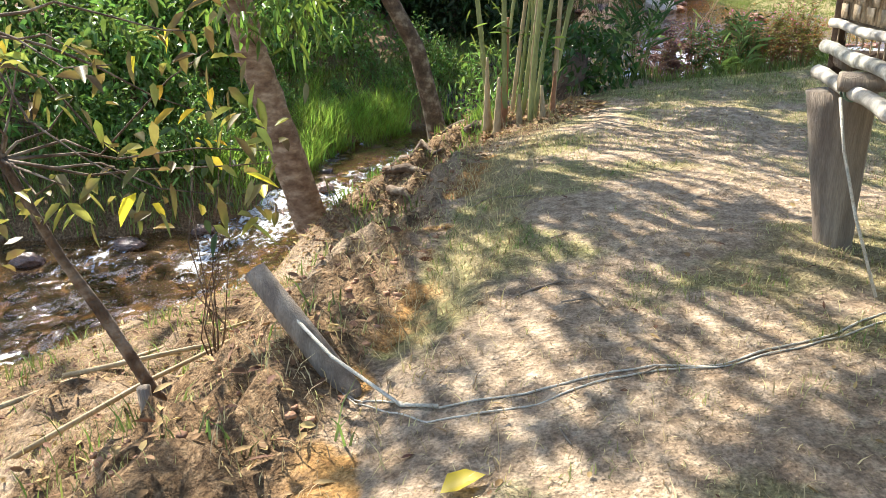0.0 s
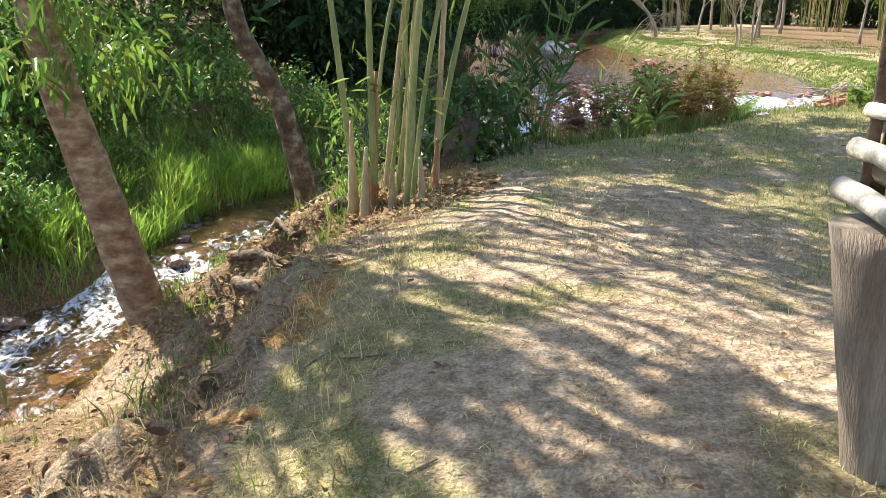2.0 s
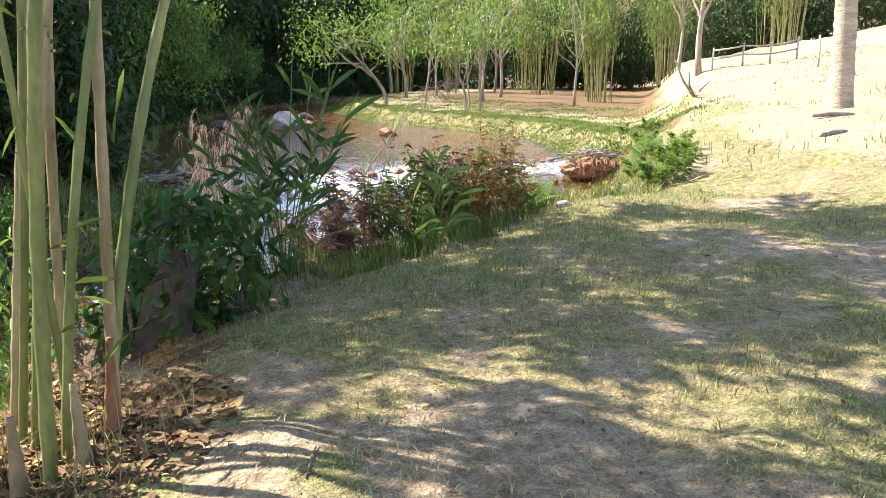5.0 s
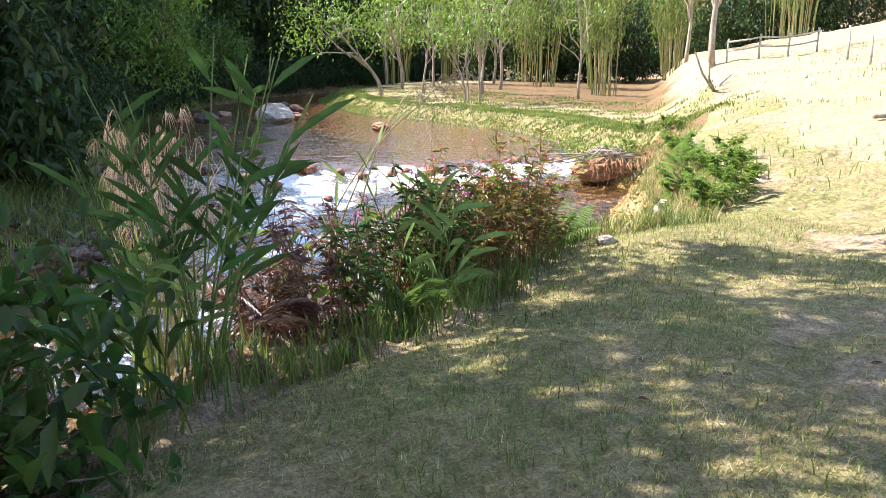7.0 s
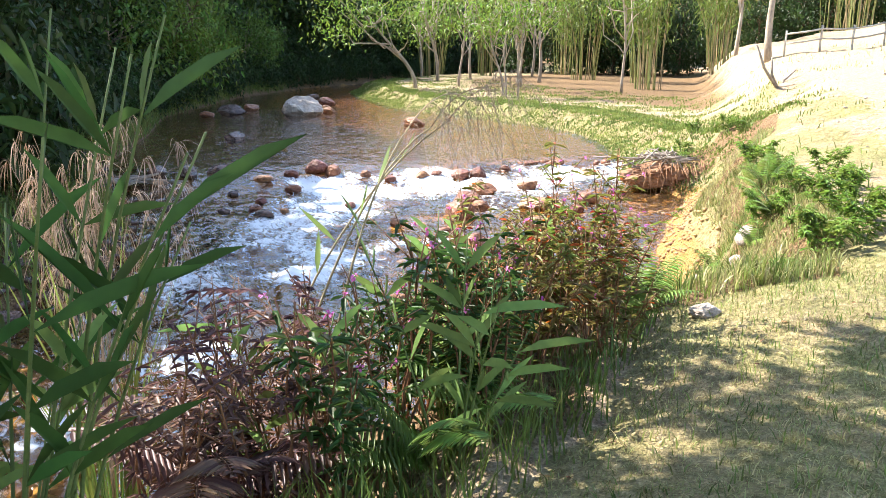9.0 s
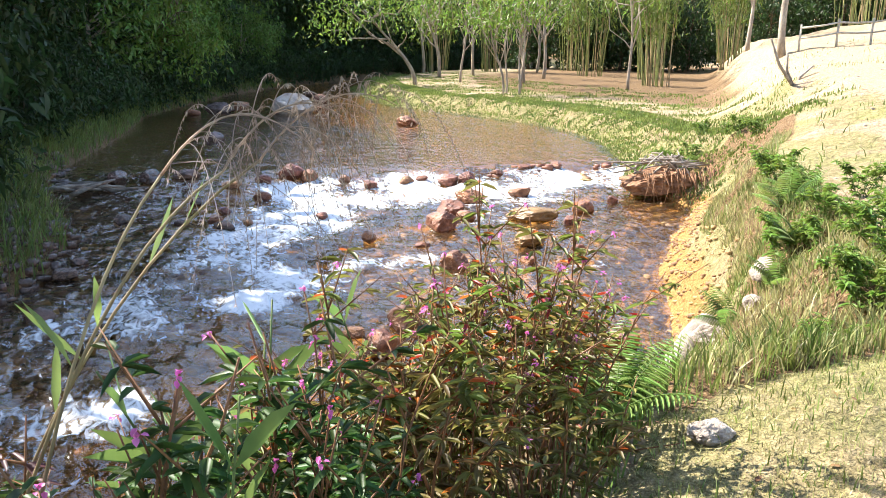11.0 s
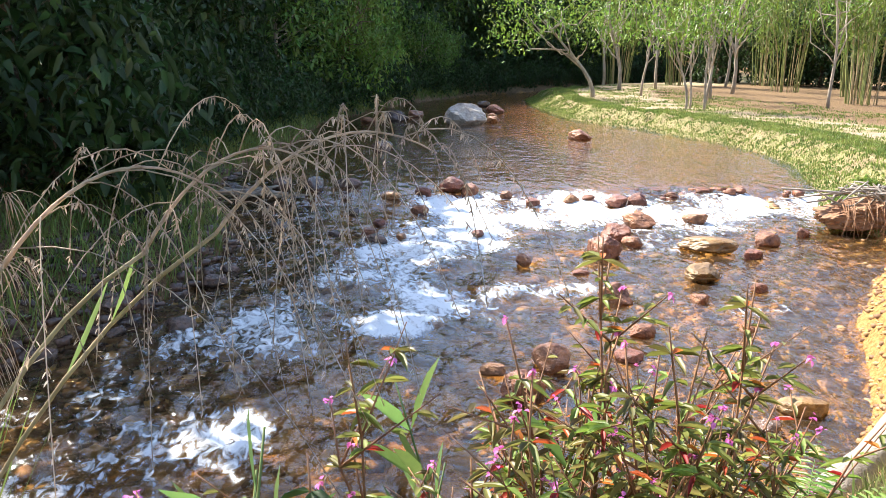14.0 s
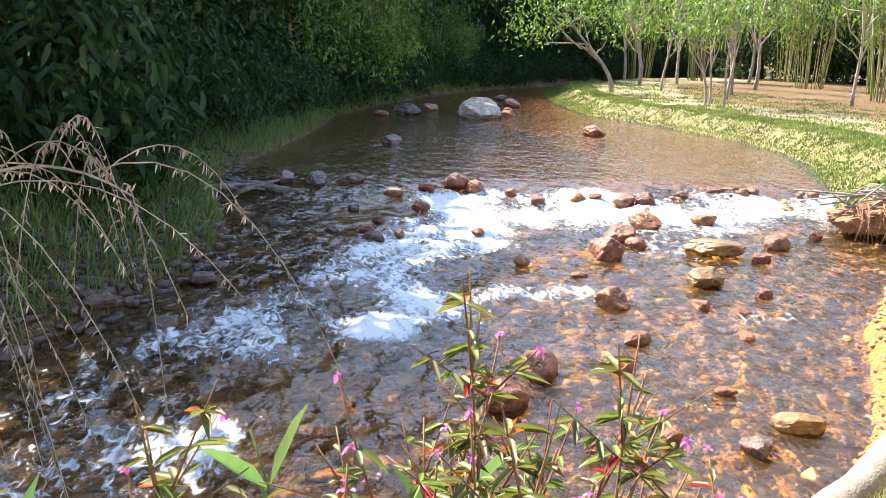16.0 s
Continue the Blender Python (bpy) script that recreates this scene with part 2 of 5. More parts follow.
def water_material():
    """Clear brown water: gloss by Fresnel over a tinted clear body, and white foam where the sheet is torn."""
    m = bpy.data.materials.new("river_water")
    m.use_nodes = True
    nt = m.node_tree
    n, ln = nt.nodes, nt.links.new
    n.remove(n["Principled BSDF"])
    co = n.new("ShaderNodeTexCoord")
    mp = n.new("ShaderNodeMapping")
    mp.inputs["Rotation"].default_value = (0, 0, radians(25))
    mp.inputs["Scale"].default_value = (1.0, 0.55, 1.0)
    ln(co.outputs["Object"], mp.inputs["Vector"])

    def tex(scale, detail, dist=0.0):
        t = n.new("ShaderNodeTexNoise")
        t.inputs["Scale"].default_value, t.inputs["Detail"].default_value, t.inputs["Distortion"].default_value = scale, detail, dist
        ln(mp.outputs["Vector"], t.inputs["Vector"])
        return t.outputs["Fac"]

    ripple, chop = tex(11.0, 4.0, 0.4), tex(2.8, 3.0, 0.8)
    bump = n.new("ShaderNodeBump")
    bump.inputs["Strength"].default_value, bump.inputs["Distance"].default_value = 0.30, 0.05
    ln(ripple, bump.inputs["Height"])
    bump2 = n.new("ShaderNodeBump")
    bump2.inputs["Strength"].default_value, bump2.inputs["Distance"].default_value = 0.55, 0.22
    ln(chop, bump2.inputs["Height"])
    ln(bump.outputs["Normal"], bump2.inputs["Normal"])
    clear = n.new("ShaderNodeBsdfTransparent")
    clear.inputs["Color"].default_value = (0.97, 0.82, 0.56, 1)
    murk = n.new("ShaderNodeBsdfDiffuse")
    murk.inputs["Color"].default_value = (0.30, 0.19, 0.10, 1)
    body = n.new("ShaderNodeMixShader")
    body.inputs["Fac"].default_value = 0.10
    ln(clear.outputs[0], body.inputs[1])
    ln(murk.outputs[0], body.inputs[2])
    gloss = n.new("ShaderNodeBsdfGlossy")
    gloss.inputs["Roughness"].default_value = 0.08
    gloss.inputs["Color"].default_value = (0.95, 0.97, 1.0, 1)
    ln(bump2.outputs["Normal"], gloss.inputs["Normal"])
    fres = n.new("ShaderNodeFresnel")
    fres.inputs["IOR"].default_value = 1.43
    ln(bump2.outputs["Normal"], fres.inputs["Normal"])
    wet = n.new("ShaderNodeMixShader")
    ln(fres.outputs[0], wet.inputs["Fac"])
    ln(body.outputs[0], wet.inputs[1])
    ln(gloss.outputs[0], wet.inputs[2])
    att = n.new("ShaderNodeAttribute")
    att.attribute_name = "foam"
    froth = tex(7.5, 12.0, 1.2)
    add = n.new("ShaderNodeMath")
    add.operation = "ADD"
    ln(att.outputs["Fac"], add.inputs[0])
    ln(froth, add.inputs[1])
    rg = n.new("ShaderNodeMapRange")
    rg.interpolation_type = "SMOOTHSTEP"
    rg.inputs["From Min"].default_value, rg.inputs["From Max"].default_value = 0.84, 1.20
    ln(add.outputs[0], rg.inputs["Value"])
    white = n.new("ShaderNodeBsdfPrincipled")
    white.inputs["Base Color"].default_value, white.inputs["Roughness"].default_value = (0.72, 0.74, 0.76, 1), 0.5
    fb = n.new("ShaderNodeBump")
    fb.inputs["Strength"].default_value, fb.inputs["Distance"].default_value = 0.7, 0.06
    ln(froth, fb.inputs["Height"])
    ln(fb.outputs["Normal"], white.inputs["Normal"])
    out = n.new("ShaderNodeMixShader")
    ln(rg.outputs["Result"], out.inputs["Fac"])
    ln(wet.outputs[0], out.inputs[1])
    ln(white.outputs[0], out.inputs[2])
    ln(out.outputs[0], n["Material Output"].inputs["Surface"])
    return m


earth, river_water = ground_material(), water_material()


# ---- mesh kit ----
def fast_mesh(name, verts, faces, mats, smooth=False):
    """A mesh from an array of corners and a list of arrays of faces (each array of one corner count)."""
    me = bpy.data.meshes.new(name)
    verts = np.asarray(verts, dtype=np.float32)
    faces = [np.asarray(f, dtype=np.int32) for f in faces if len(f)]
    me.vertices.add(len(verts))
    me.vertices.foreach_set("co", verts.ravel())
    sizes = np.concatenate([np.full(len(f), f.shape[1], dtype=np.int32) for f in faces])
    me.loops.add(int(sizes.sum()))
    me.loops.foreach_set("vertex_index", np.concatenate([f.ravel() for f in faces]))
    me.polygons.add(len(sizes))
    me.polygons.foreach_set("loop_start", np.concatenate([[0], np.cumsum(sizes)[:-1]]).astype(np.int32))
    if smooth:
        me.polygons.foreach_set("use_smooth", np.ones(len(sizes), dtype=bool))
    me.materials.append(mats)
    me.update(calc_edges=True)
    me.validate()
    return me


class Geo:
    """Gathers quads and triangles for one mesh."""

    def __init__(self):
        self.v, self.q, self.t, self.n = [], [], [], 0

    def add(self, v, q=(), t=()):
        self.v.append(np.asarray(v, dtype=float).reshape(-1, 3))
        if len(q):
            self.q.append(np.asarray(q) + self.n)
        if len(t):
            self.t.append(np.asarray(t) + self.n)
        self.n += len(self.v[-1])
        return self

    def tube(self, pts, radii, sides=8, rough=0.0):
        pts = np.asarray(pts, dtype=float)
        k = len(pts)
        radii = np.broadcast_to(np.asarray(radii, dtype=float), (k,))
        tan = np.gradient(pts, axis=0)
        tan /= np.linalg.norm(tan, axis=1, keepdims=True) + 1e-9
        ref = np.array([1.0, 0, 0]) if abs(tan[0][0]) < 0.8 else np.array([0, 1.0, 0])
        a = np.cross(tan, ref)
        a /= np.linalg.norm(a, axis=1, keepdims=True) + 1e-9
        b = np.cross(tan, a)
        ang = np.linspace(0, 2 * np.pi, sides, endpoint=False)
        r = radii[:, None] * (1 + rough * rng.uniform(-1, 1, (k, sides)))
        ring = pts[:, None] + r[..., None] * (a[:, None] * np.cos(ang)[None, :, None] + b[:, None] * np.sin(ang)[None, :, None])
        v = np.concatenate([ring.reshape(-1, 3), pts[:1], pts[-1:]])
        i, j = np.meshgrid(np.arange(k - 1), np.arange(sides), indexing="ij")
        j2 = (j + 1) % sides
        q = np.stack([i * sides + j, i * sides + j2, (i + 1) * sides + j2, (i + 1) * sides + j], -1).reshape(-1, 4)
        s = np.arange(sides)
        t = np.concatenate([np.stack([np.full(sides, k * sides), (s + 1) % sides, s], -1),
                            np.stack([np.full(sides, k * sides + 1), (k - 1) * sides + s, (k - 1) * sides + (s + 1) % sides], -1)])
        return self.add(v, q, t)

    def box(self, size, m):
        x, y, z = (s / 2 for s in size)
        c = np.array([(sx * x, sy * y, sz * z) for sx in (-1, 1) for sy in (-1, 1) for sz in (-1, 1)])
        mm = np.array(m)
        c = c @ mm[:3, :3].T + mm[:3, 3]
        return self.add(c, [(0, 1, 3, 2), (4, 6, 7, 5), (0, 4, 5, 1), (2, 3, 7, 6), (0, 2, 6, 4), (1, 5, 7, 3)])

    def leaves(self, p, d, up, length, width, droop=0.25, fold=0.18):
        """Pointed leaves folded along the midrib: foot p, way d, upper side up."""
        p, d, up = (np.asarray(a, dtype=float).reshape(-1, 3) for a in (p, d, up))
        k = len(p)
        up = np.broadcast_to(up, (k, 3))
        length = np.broadcast_to(np.asarray(length, dtype=float), (k,))[:, None]
        width = np.broadcast_to(np.asarray(width, dtype=float), (k,))[:, None]
        d = d / (np.linalg.norm(d, axis=1, keepdims=True) + 1e-9)
        side = np.cross(d, up)
        side /= np.linalg.norm(side, axis=1, keepdims=True) + 1e-9
        nor = np.cross(side, d)
        z = np.array([0, 0, 1.0])
        rows = [p]
        for f, s, w in ((0.3, 1, 0.45), (0.68, 1, 0.36), (1.0, 0, 0), (0.68, -1, 0.36), (0.3, -1, 0.45)):
            rows.append(p + d * length * f + side * width * w * s + nor * width * fold * abs(s) - z * length * droop * f * f)
        v = np.stack(rows, 1).reshape(-1, 3)
        o = np.arange(k)[:, None] * 6
        return self.add(v, np.concatenate([o + np.array([[0, 1, 2, 3]]), o + np.array([[0, 3, 4, 5]])]))

    def blades(self, p, lean, height, width):
        """Grass blades, bent over by lean (an x, y offset of the tip)."""
        p = np.asarray(p, dtype=float).reshape(-1, 3)
        k = len(p)
        h = np.broadcast_to(height, (k,))[:, None]
        w = np.broadcast_to(width, (k,))[:, None]
        ang = rng.uniform(0, 2 * np.pi, k)
        side = np.stack([np.cos(ang), np.sin(ang), np.zeros(k)], 1) * w / 2
        off = np.concatenate([lean, np.zeros((k, 1))], 1)
        z = np.array([[0, 0, 1.0]])
        v = np.stack([p - side, p + side, p - side * 0.8 + off * 0.35 + z * h * 0.62, p + side * 0.8 + off * 0.35 + z * h * 0.62, p + off + z * h], 1).reshape(-1, 3)
        o = np.arange(k)[:, None] * 5
        return self.add(v, o + np.array([[0, 1, 3, 2]]), o + np.array([[2, 3, 4]]))

    def mesh(self, name, material, smooth=False):
        return fast_mesh(name, np.concatenate(self.v), [np.concatenate(a) for a in (self.q, self.t) if a], material, smooth)


def part(name, geo, material, parent, label="", smooth=False):
    ob = new(name, geo if isinstance(geo, bpy.types.Mesh) else geo.mesh(name, material, smooth))
    ob.parent = parent
    return tagged(ob, label) if label else ob


def thing(name, label, category, at=(0, 0, 0), group="", kind=""):
    ob = new(name)
    ob.location = at
    ob.empty_display_size = 0.1
    return tagged(ob, label, category, group, kind)


def solid(name, geo, material, label, category, group="", kind="", at=(0, 0, 0), smooth=False):
    ob = new(name, geo if isinstance(geo, bpy.types.Mesh) else geo.mesh(name, material, smooth))
    ob.location = at
    return tagged(ob, label, category, group, kind)


# ---- the lie of the land ----
def hashed(ix, iy, seed):
    h = np.sin(ix * 127.1 + iy * 311.7 + seed * 74.7) * 43758.5453
    return h - np.floor(h)


def vnoise(x, y, seed=0):
    ix, iy = np.floor(x), np.floor(y)
    fx, fy = x - ix, y - iy
    fx, fy = fx * fx * (3 - 2 * fx), fy * fy * (3 - 2 * fy)
    a, b = hashed(ix, iy, seed), hashed(ix + 1, iy, seed)
    c, d = hashed(ix, iy + 1, seed), hashed(ix + 1, iy + 1, seed)
    return (a * (1 - fx) + b * fx) * (1 - fy) + (c * (1 - fx) + d * fx) * fy - 0.5


def fbm(x, y, seed=0, octaves=4):
    return sum(vnoise(x * 2 ** k, y * 2 ** k, seed + k) / 2 ** k for k in range(octaves))


def smooth(a, b, x):
    t = np.clip((x - a) / (b - a), 0, 1)
    return t * t * (3 - 2 * t)


SHORE = np.array([(-30, 8), (-10, 7.5), (-4.9, 8.6), (-3.9, 9.7), (-2.5, 10.6), (-1.8, 12.3), (-1.1, 14), (0.3, 15.8), (2.2, 16.8), (5, 17.4), (7.2, 17.9), (8.9, 18.6),
                  (10.1, 19.3), (11.6, 20.8), (12.5, 22.2), (13.3, 23.5), (15.1, 25.4), (17.0, 27.2), (16.9, 29.0), (17.7, 31), (18.6, 32.8), (20.3, 36.3), (21.5, 40), (21.6, 44),
                  (20.9, 50), (19.4, 55.5), (20.9, 68), (23, 77), (34, 92), (60, 112)])
FAR_SHORE = np.array([(-30, 16), (-14, 13.6), (-7, 12.8), (-4.7, 12.9), (-3.3, 14.0), (-2.9, 15.5), (-2.4, 18), (-0.6, 20.4), (1.7, 23.0), (2.9, 24.6), (3.6, 26.2), (4.1, 28.5),
                      (3.6, 31), (3.3, 33), (3.8, 36.2), (5.4, 44), (6.6, 52.4), (9.7, 60.8), (13.2, 70.2), (20.7, 83), (34, 99), (58, 118)])
LIP = np.array([(-0.6, -30), (-0.25, 1), (-0.25, 2.6), (-0.3, 3.3), (-0.1, 4.4), (0.05, 5.4), (0.38, 7.3), (0.75, 8.8), (1.2, 10.1), (1.7, 11.0), (2.5, 11.9), (3.5, 12.5),
                (4.6, 12.95), (5.5, 13.5), (6.2, 14.25), (6.9, 14.85), (7.5, 15.05), (9, 15.2), (11, 17.2), (13.4, 20.9), (15.4, 22.9), (18.4, 25.4), (20, 27.6), (20.6, 31), (22, 35),
                (23.2, 40), (23.4, 45), (22.7, 51), (21.5, 56), (23, 67), (25.5, 76), (36, 90), (62, 108)])


def reach(line, x, y):
    """How far the points are from a line."""
    best = np.full(x.shape, 1e9)
    for (ax, ay), (bx, by) in zip(line[:-1], line[1:]):
        dx, dy = bx - ax, by - ay
        t = np.clip(((x - ax) * dx + (y - ay) * dy) / (dx * dx + dy * dy), 0, 1)
        best = np.minimum(best, (x - ax - t * dx) ** 2 + (y - ay - t * dy) ** 2)
    return np.sqrt(best)


def inside(poly, x, y):
    res = np.zeros(x.shape, dtype=bool)
    for (ax, ay), (bx, by) in zip(poly, np.roll(poly, -1, axis=0)):
        if ay != by:
            res ^= ((ay > y) != (by > y)) & (x < (bx - ax) * (y - ay) / (by - ay) + ax)
    return res


RIVER = np.concatenate([SHORE, FAR_SHORE[::-1]])
NEAR_SIDE = np.concatenate([SHORE, [(400, 200), (400, -300), (-400, -300), (-400, 8)]])
TOP = np.concatenate([LIP, [(400, 200), (400, -300), (-0.6, -300)]])


def level(x, y):
    """The river's level: still pool, weir, rapids, run."""
    y = y + 0.10 * (x - 10) * (x > 0)
    return np.interp(y, [8, 14, 20, 25, 29, 31.5, 32.6, 33.8, 60], [-2.75, -2.62, -2.36, -2.15, -2.0, -1.88, -1.72, -1.62, -1.58])


def land(x, y):
    """Height and cover masks (lawn, gravel, sand, litter) of the sheet; litter also carries grove shade and deep-water
    dark.
    """
    ds, dl, df = reach(SHORE, x, y), reach(LIP, x, y), reach(FAR_SHORE, x, y)
    wet, near, top = inside(RIVER, x, y), inside(NEAR_SIDE, x, y), inside(TOP, x, y)
    zw = level(x, y)
    along = (x - 11) * 0.638 + (y - 15) * 0.771
    across = (x - 11) * 0.771 - (y - 15) * 0.638
    base = -0.55 * smooth(17, 27, y) - 0.4 * smooth(27, 34, y) + 0.35 * smooth(55, 95, y)
    hill = np.maximum(0.036 * along, 0) * smooth(-30, 0, 60 - along) + 0.13 * np.maximum(across, 0) * (1 + 0.02 * np.maximum(across, 0))
    hill = np.minimum(hill, 9)
    hill_mask = smooth(-3.2, 0.8, across + 0.8 * fbm(x / 3, y / 3, 5)) * smooth(12, 17, y + 0.5 * x - 2)
    ztop = base + np.maximum(hill - base, 0) * hill_mask
    ztop = ztop + 0.10 * fbm(x / 2.2, y / 2.2, 1) * smooth(0, 1, dl) + 0.045 * fbm(x / 0.4, y / 0.4, 2) + hill_mask * (0.30 * fbm(x / 2.5, y / 2.5, 15) + 0.12 * fbm(x / 0.7, y / 0.7, 17))
    lip_round = 0.22 * np.exp(-dl / 0.45)
    ztop = ztop - lip_round * (y < 16)
    t = ds / (ds + dl + 1e-6)
    prof = np.where(y < 12, 0.50 * t + 0.42 * smooth(0.62, 1.0, t) + 0.08 * smooth(0, 0.2, t), 0.6 * t + 0.4 * smooth(0.1, 0.95, t))
    rooted = smooth(9.8, 11.3, y) * smooth(1.7, 0.5, x) * smooth(17, 15.5, y)
    prof = prof * (1 - rooted) + np.power(np.clip(t, 0, 1), 0.62) * rooted
    rugged = 0.42 * fbm(x / 0.6, y / 0.6, 9) + 0.16 * np.abs(fbm(x / 0.22, y / 0.22, 11)) + 0.10 * fbm(x / 0.12, y / 0.12, 13)
    zb = zw + (ztop - zw) * prof + rugged * smooth(0, 0.35, ds) * smooth(0.0, 0.4, dl) * smooth(2.0, 0.6, np.abs(t - 0.75) * 4)
    slope = zw + 0.12 + 0.35 * np.minimum(df, 2.5) + 0.30 * np.maximum(df - 2.5, 0) * smooth(2.0, 7, df) + 0.25 * fbm(x / 1.5, y / 1.5, 21)
    zl = np.minimum(slope, 16 + 0.04 * df)
    bed = zw - 0.10 - 0.38 * smooth(0.1, 2.6, np.minimum(ds * np.where(x > 6, 0.45, 1), df)) + 0.12 * fbm(x / 0.7, y / 0.7, 31)
    z = np.where(wet, bed, np.where(near, np.where(top, ztop, zb), zl))
    blend = np.where(wet, 0, smooth(0, 0.4, np.minimum(ds, df)))
    z = np.where(wet, z, (zw - 0.10) * (1 - blend) + z * blend)
    path = np.exp(-((x - (0.9 + 0.02 * y * y)) / 1.3) ** 2) * smooth(13, 7, y)
    lawn = np.where(near & top, 0.55 + 1.25 * fbm(x / 1.1, y / 1.1, 41) + 0.5 * fbm(x / 0.35, y / 0.35, 43) - 0.38 * path - 0.12 * smooth(4, 1, y) + 0.45 * smooth(8.5, 11.5, y) * smooth(30, 20, y) + 0.4 * np.exp(-dl / 0.7) * smooth(3, 4, y) * smooth(9, 7.5, y), 0.35 * near + 0.6 * near * (y > 29) + 0.4 * near * (x > 7) * (y <= 29))
    sand = np.where(near & top, hill_mask * smooth(10.5, 14, x + 0.25 * (y - 15)), 0) + 0.25 * (near & top & (y > 30)) * smooth(26, 34, x)
    sand = sand * np.where(near & (y > 30) & (dl < 4), 0.2, 1) * np.where(y < 30, smooth(0.8, 3.0, dl), 1)
    gravel = np.where(wet, 1.0, np.where(near, smooth(0.9, 0.3, ds) * (x > 5) * smooth(29.5, 28, y), 0))
    gravel = gravel + np.where(near & (y < 11.5), 1.1 * np.exp(-dl / 0.45) * np.where(top, 0.5, 1) * smooth(-0.25, 0.15, fbm(x / 0.7, y / 0.7, 53)) * (y > 2), 0)
    litter = np.where(near & ~top, (0.58 * smooth(17, 15, y) + 0.45 * fbm(x / 0.9, y / 0.9, 51)) * smooth(-0.3, 0.3, dl), 0) + np.where(near & top, 0.9 * smooth(0.6, 0.15, dl) * (y > 8.6) * (y < 11), 0)
    litter = litter + np.where(near & ~top & (x > 7) & (y < 29), (0.75 + 0.5 * fbm(x / 0.8, y / 0.8, 57)) * smooth(0.7, 1.2, ds), 0)
    litter = litter + np.where(wet & (x < 5.5 + 0.05 * y), 0.8 * smooth(3.5, 1.5, df), 0)
    # lower run and pool: dark bed colour stands in for light lost to depth
    litter = litter + np.where(wet, np.maximum(smooth(21, 18, y) * smooth(4, 0, x), 1.0 * smooth(32.5, 34.5, y) * smooth(4.0, 8, ds)), 0)
    litter = litter + 0.7 * smooth(1.3, 0.4, np.hypot(x - 1.0, y - 9.9))
    # grove floor past y 36: tree shade laid on as dark litter cover
    litter = litter + np.where(~near & ~wet, 1.0, 0) + np.where(near & top & (y > 36), (0.8 + 0.5 * fbm(x / 2, y / 2, 55)) * smooth(3, 9, dl) * (1 - hill_mask), 0)
    return z, np.stack([np.clip(a, 0, 1) for a in (lawn, gravel, sand, litter)], -1)


def ground(x, y):
    return float(land(np.array([float(x)]), np.array([float(y)]))[0][0])


def spread(*stops):
    """Grid lines whose spacing changes from stop to stop: (from, step), ..., (end, 0)."""
    out = []
    for (a, step), (b, _) in zip(stops[:-1], stops[1:]):
        out.append(np.arange(a, b - 1e-6, step))
    return np.concatenate(out + [[stops[-1][0]]])


xs = spread((-320, 40), (-80, 8), (-32, 1.5), (-11, 0.35), (-5.5, 0.1), (9, 0.16), (14, 0.3), (24, 0.8), (60, 8), (120, 40), (400, 0))
ys = spread((-200, 40), (-40, 5), (-10, 0.8), (-1, 0.12), (2, 0.09), (15.6, 0.16), (24, 0.3), (34, 0.5), (64, 1.6), (110, 12), (200, 50), (450, 0))
gx, gy = np.meshgrid(xs, ys)
gz, masks = land(gx.ravel(), gy.ravel())
nx, ny = len(xs), len(ys)
ii, jj = np.meshgrid(np.arange(nx - 1), np.arange(ny - 1))
quads = np.stack([jj * nx + ii, jj * nx + ii + 1, (jj + 1) * nx + ii + 1, (jj + 1) * nx + ii], -1).reshape(-1, 4)
sheet = fast_mesh("ground", np.stack([gx.ravel(), gy.ravel(), gz], -1), [quads], earth, True)
layer = sheet.color_attributes.new("cover", "FLOAT_COLOR", "POINT")
layer.data.foreach_set("color", masks.astype(np.float32).ravel())
solid("ground", sheet, earth, "trodden clay and lawn bank with sandy slopes and gravel shores", "ground", kind="structure")

# the river
wx = spread((-30, 1.5), (-9, 0.2), (-5, 0.09), (13, 0.12), (22, 0.6), (60, 0))
wy = spread((7, 0.12), (14, 0.09), (34, 0.25), (60, 0.8), (118, 0))
ax_, ay_ = np.meshgrid(wx, wy)
flat_x, flat_y = ax_.ravel(), ay_.ravel()
keep = inside(RIVER, flat_x, flat_y) | (np.minimum(reach(SHORE, flat_x, flat_y), reach(FAR_SHORE, flat_x, flat_y)) < 0.5)
weir_y = flat_y + 0.10 * (flat_x - 10)
fall = np.exp(-((weir_y - 31.6) / 1.3) ** 2) * smooth(6, 9, flat_x)
down, over = (flat_x - 7) * 0.54 + (flat_y - 27.4) * 0.84, (flat_x - 7) * 0.84 - (flat_y - 27.4) * 0.54
streak = 1.25 * np.exp(-(over / 1.0) ** 2 - (down / 3.8) ** 2) + 1.5 * np.exp(-((flat_x - 5.9) / 2.0) ** 2 - ((flat_y - 24.3 - 0.3 * (flat_x - 5.9)) / 1.1) ** 2)
streak = streak + 0.75 * np.exp(-((flat_x - 12.2) / 0.9) ** 2 - ((flat_y - 23.9) / 0.5) ** 2) + 0.6 * np.exp(-((flat_x - 8.9) / 0.9) ** 2 - ((flat_y - 25.2) / 0.4) ** 2)
run = 0.6 * smooth(18.5, 15.5, flat_y) * smooth(-9, -4, flat_x) + 0.75 * smooth(23.5, 20.5, flat_y) * smooth(8, 5.5, flat_x) * smooth(14, 16, flat_y)
mid_run = 0.8 * smooth(33, 31, flat_y) * smooth(26, 29, flat_y) * np.exp(-((flat_x - 11.5) / 3.5) ** 2)
rough_water = np.clip(fall + streak + 0.75 * run + 0.65 * mid_run + 0.34 * smooth(34, 31, flat_y), 0, 1)
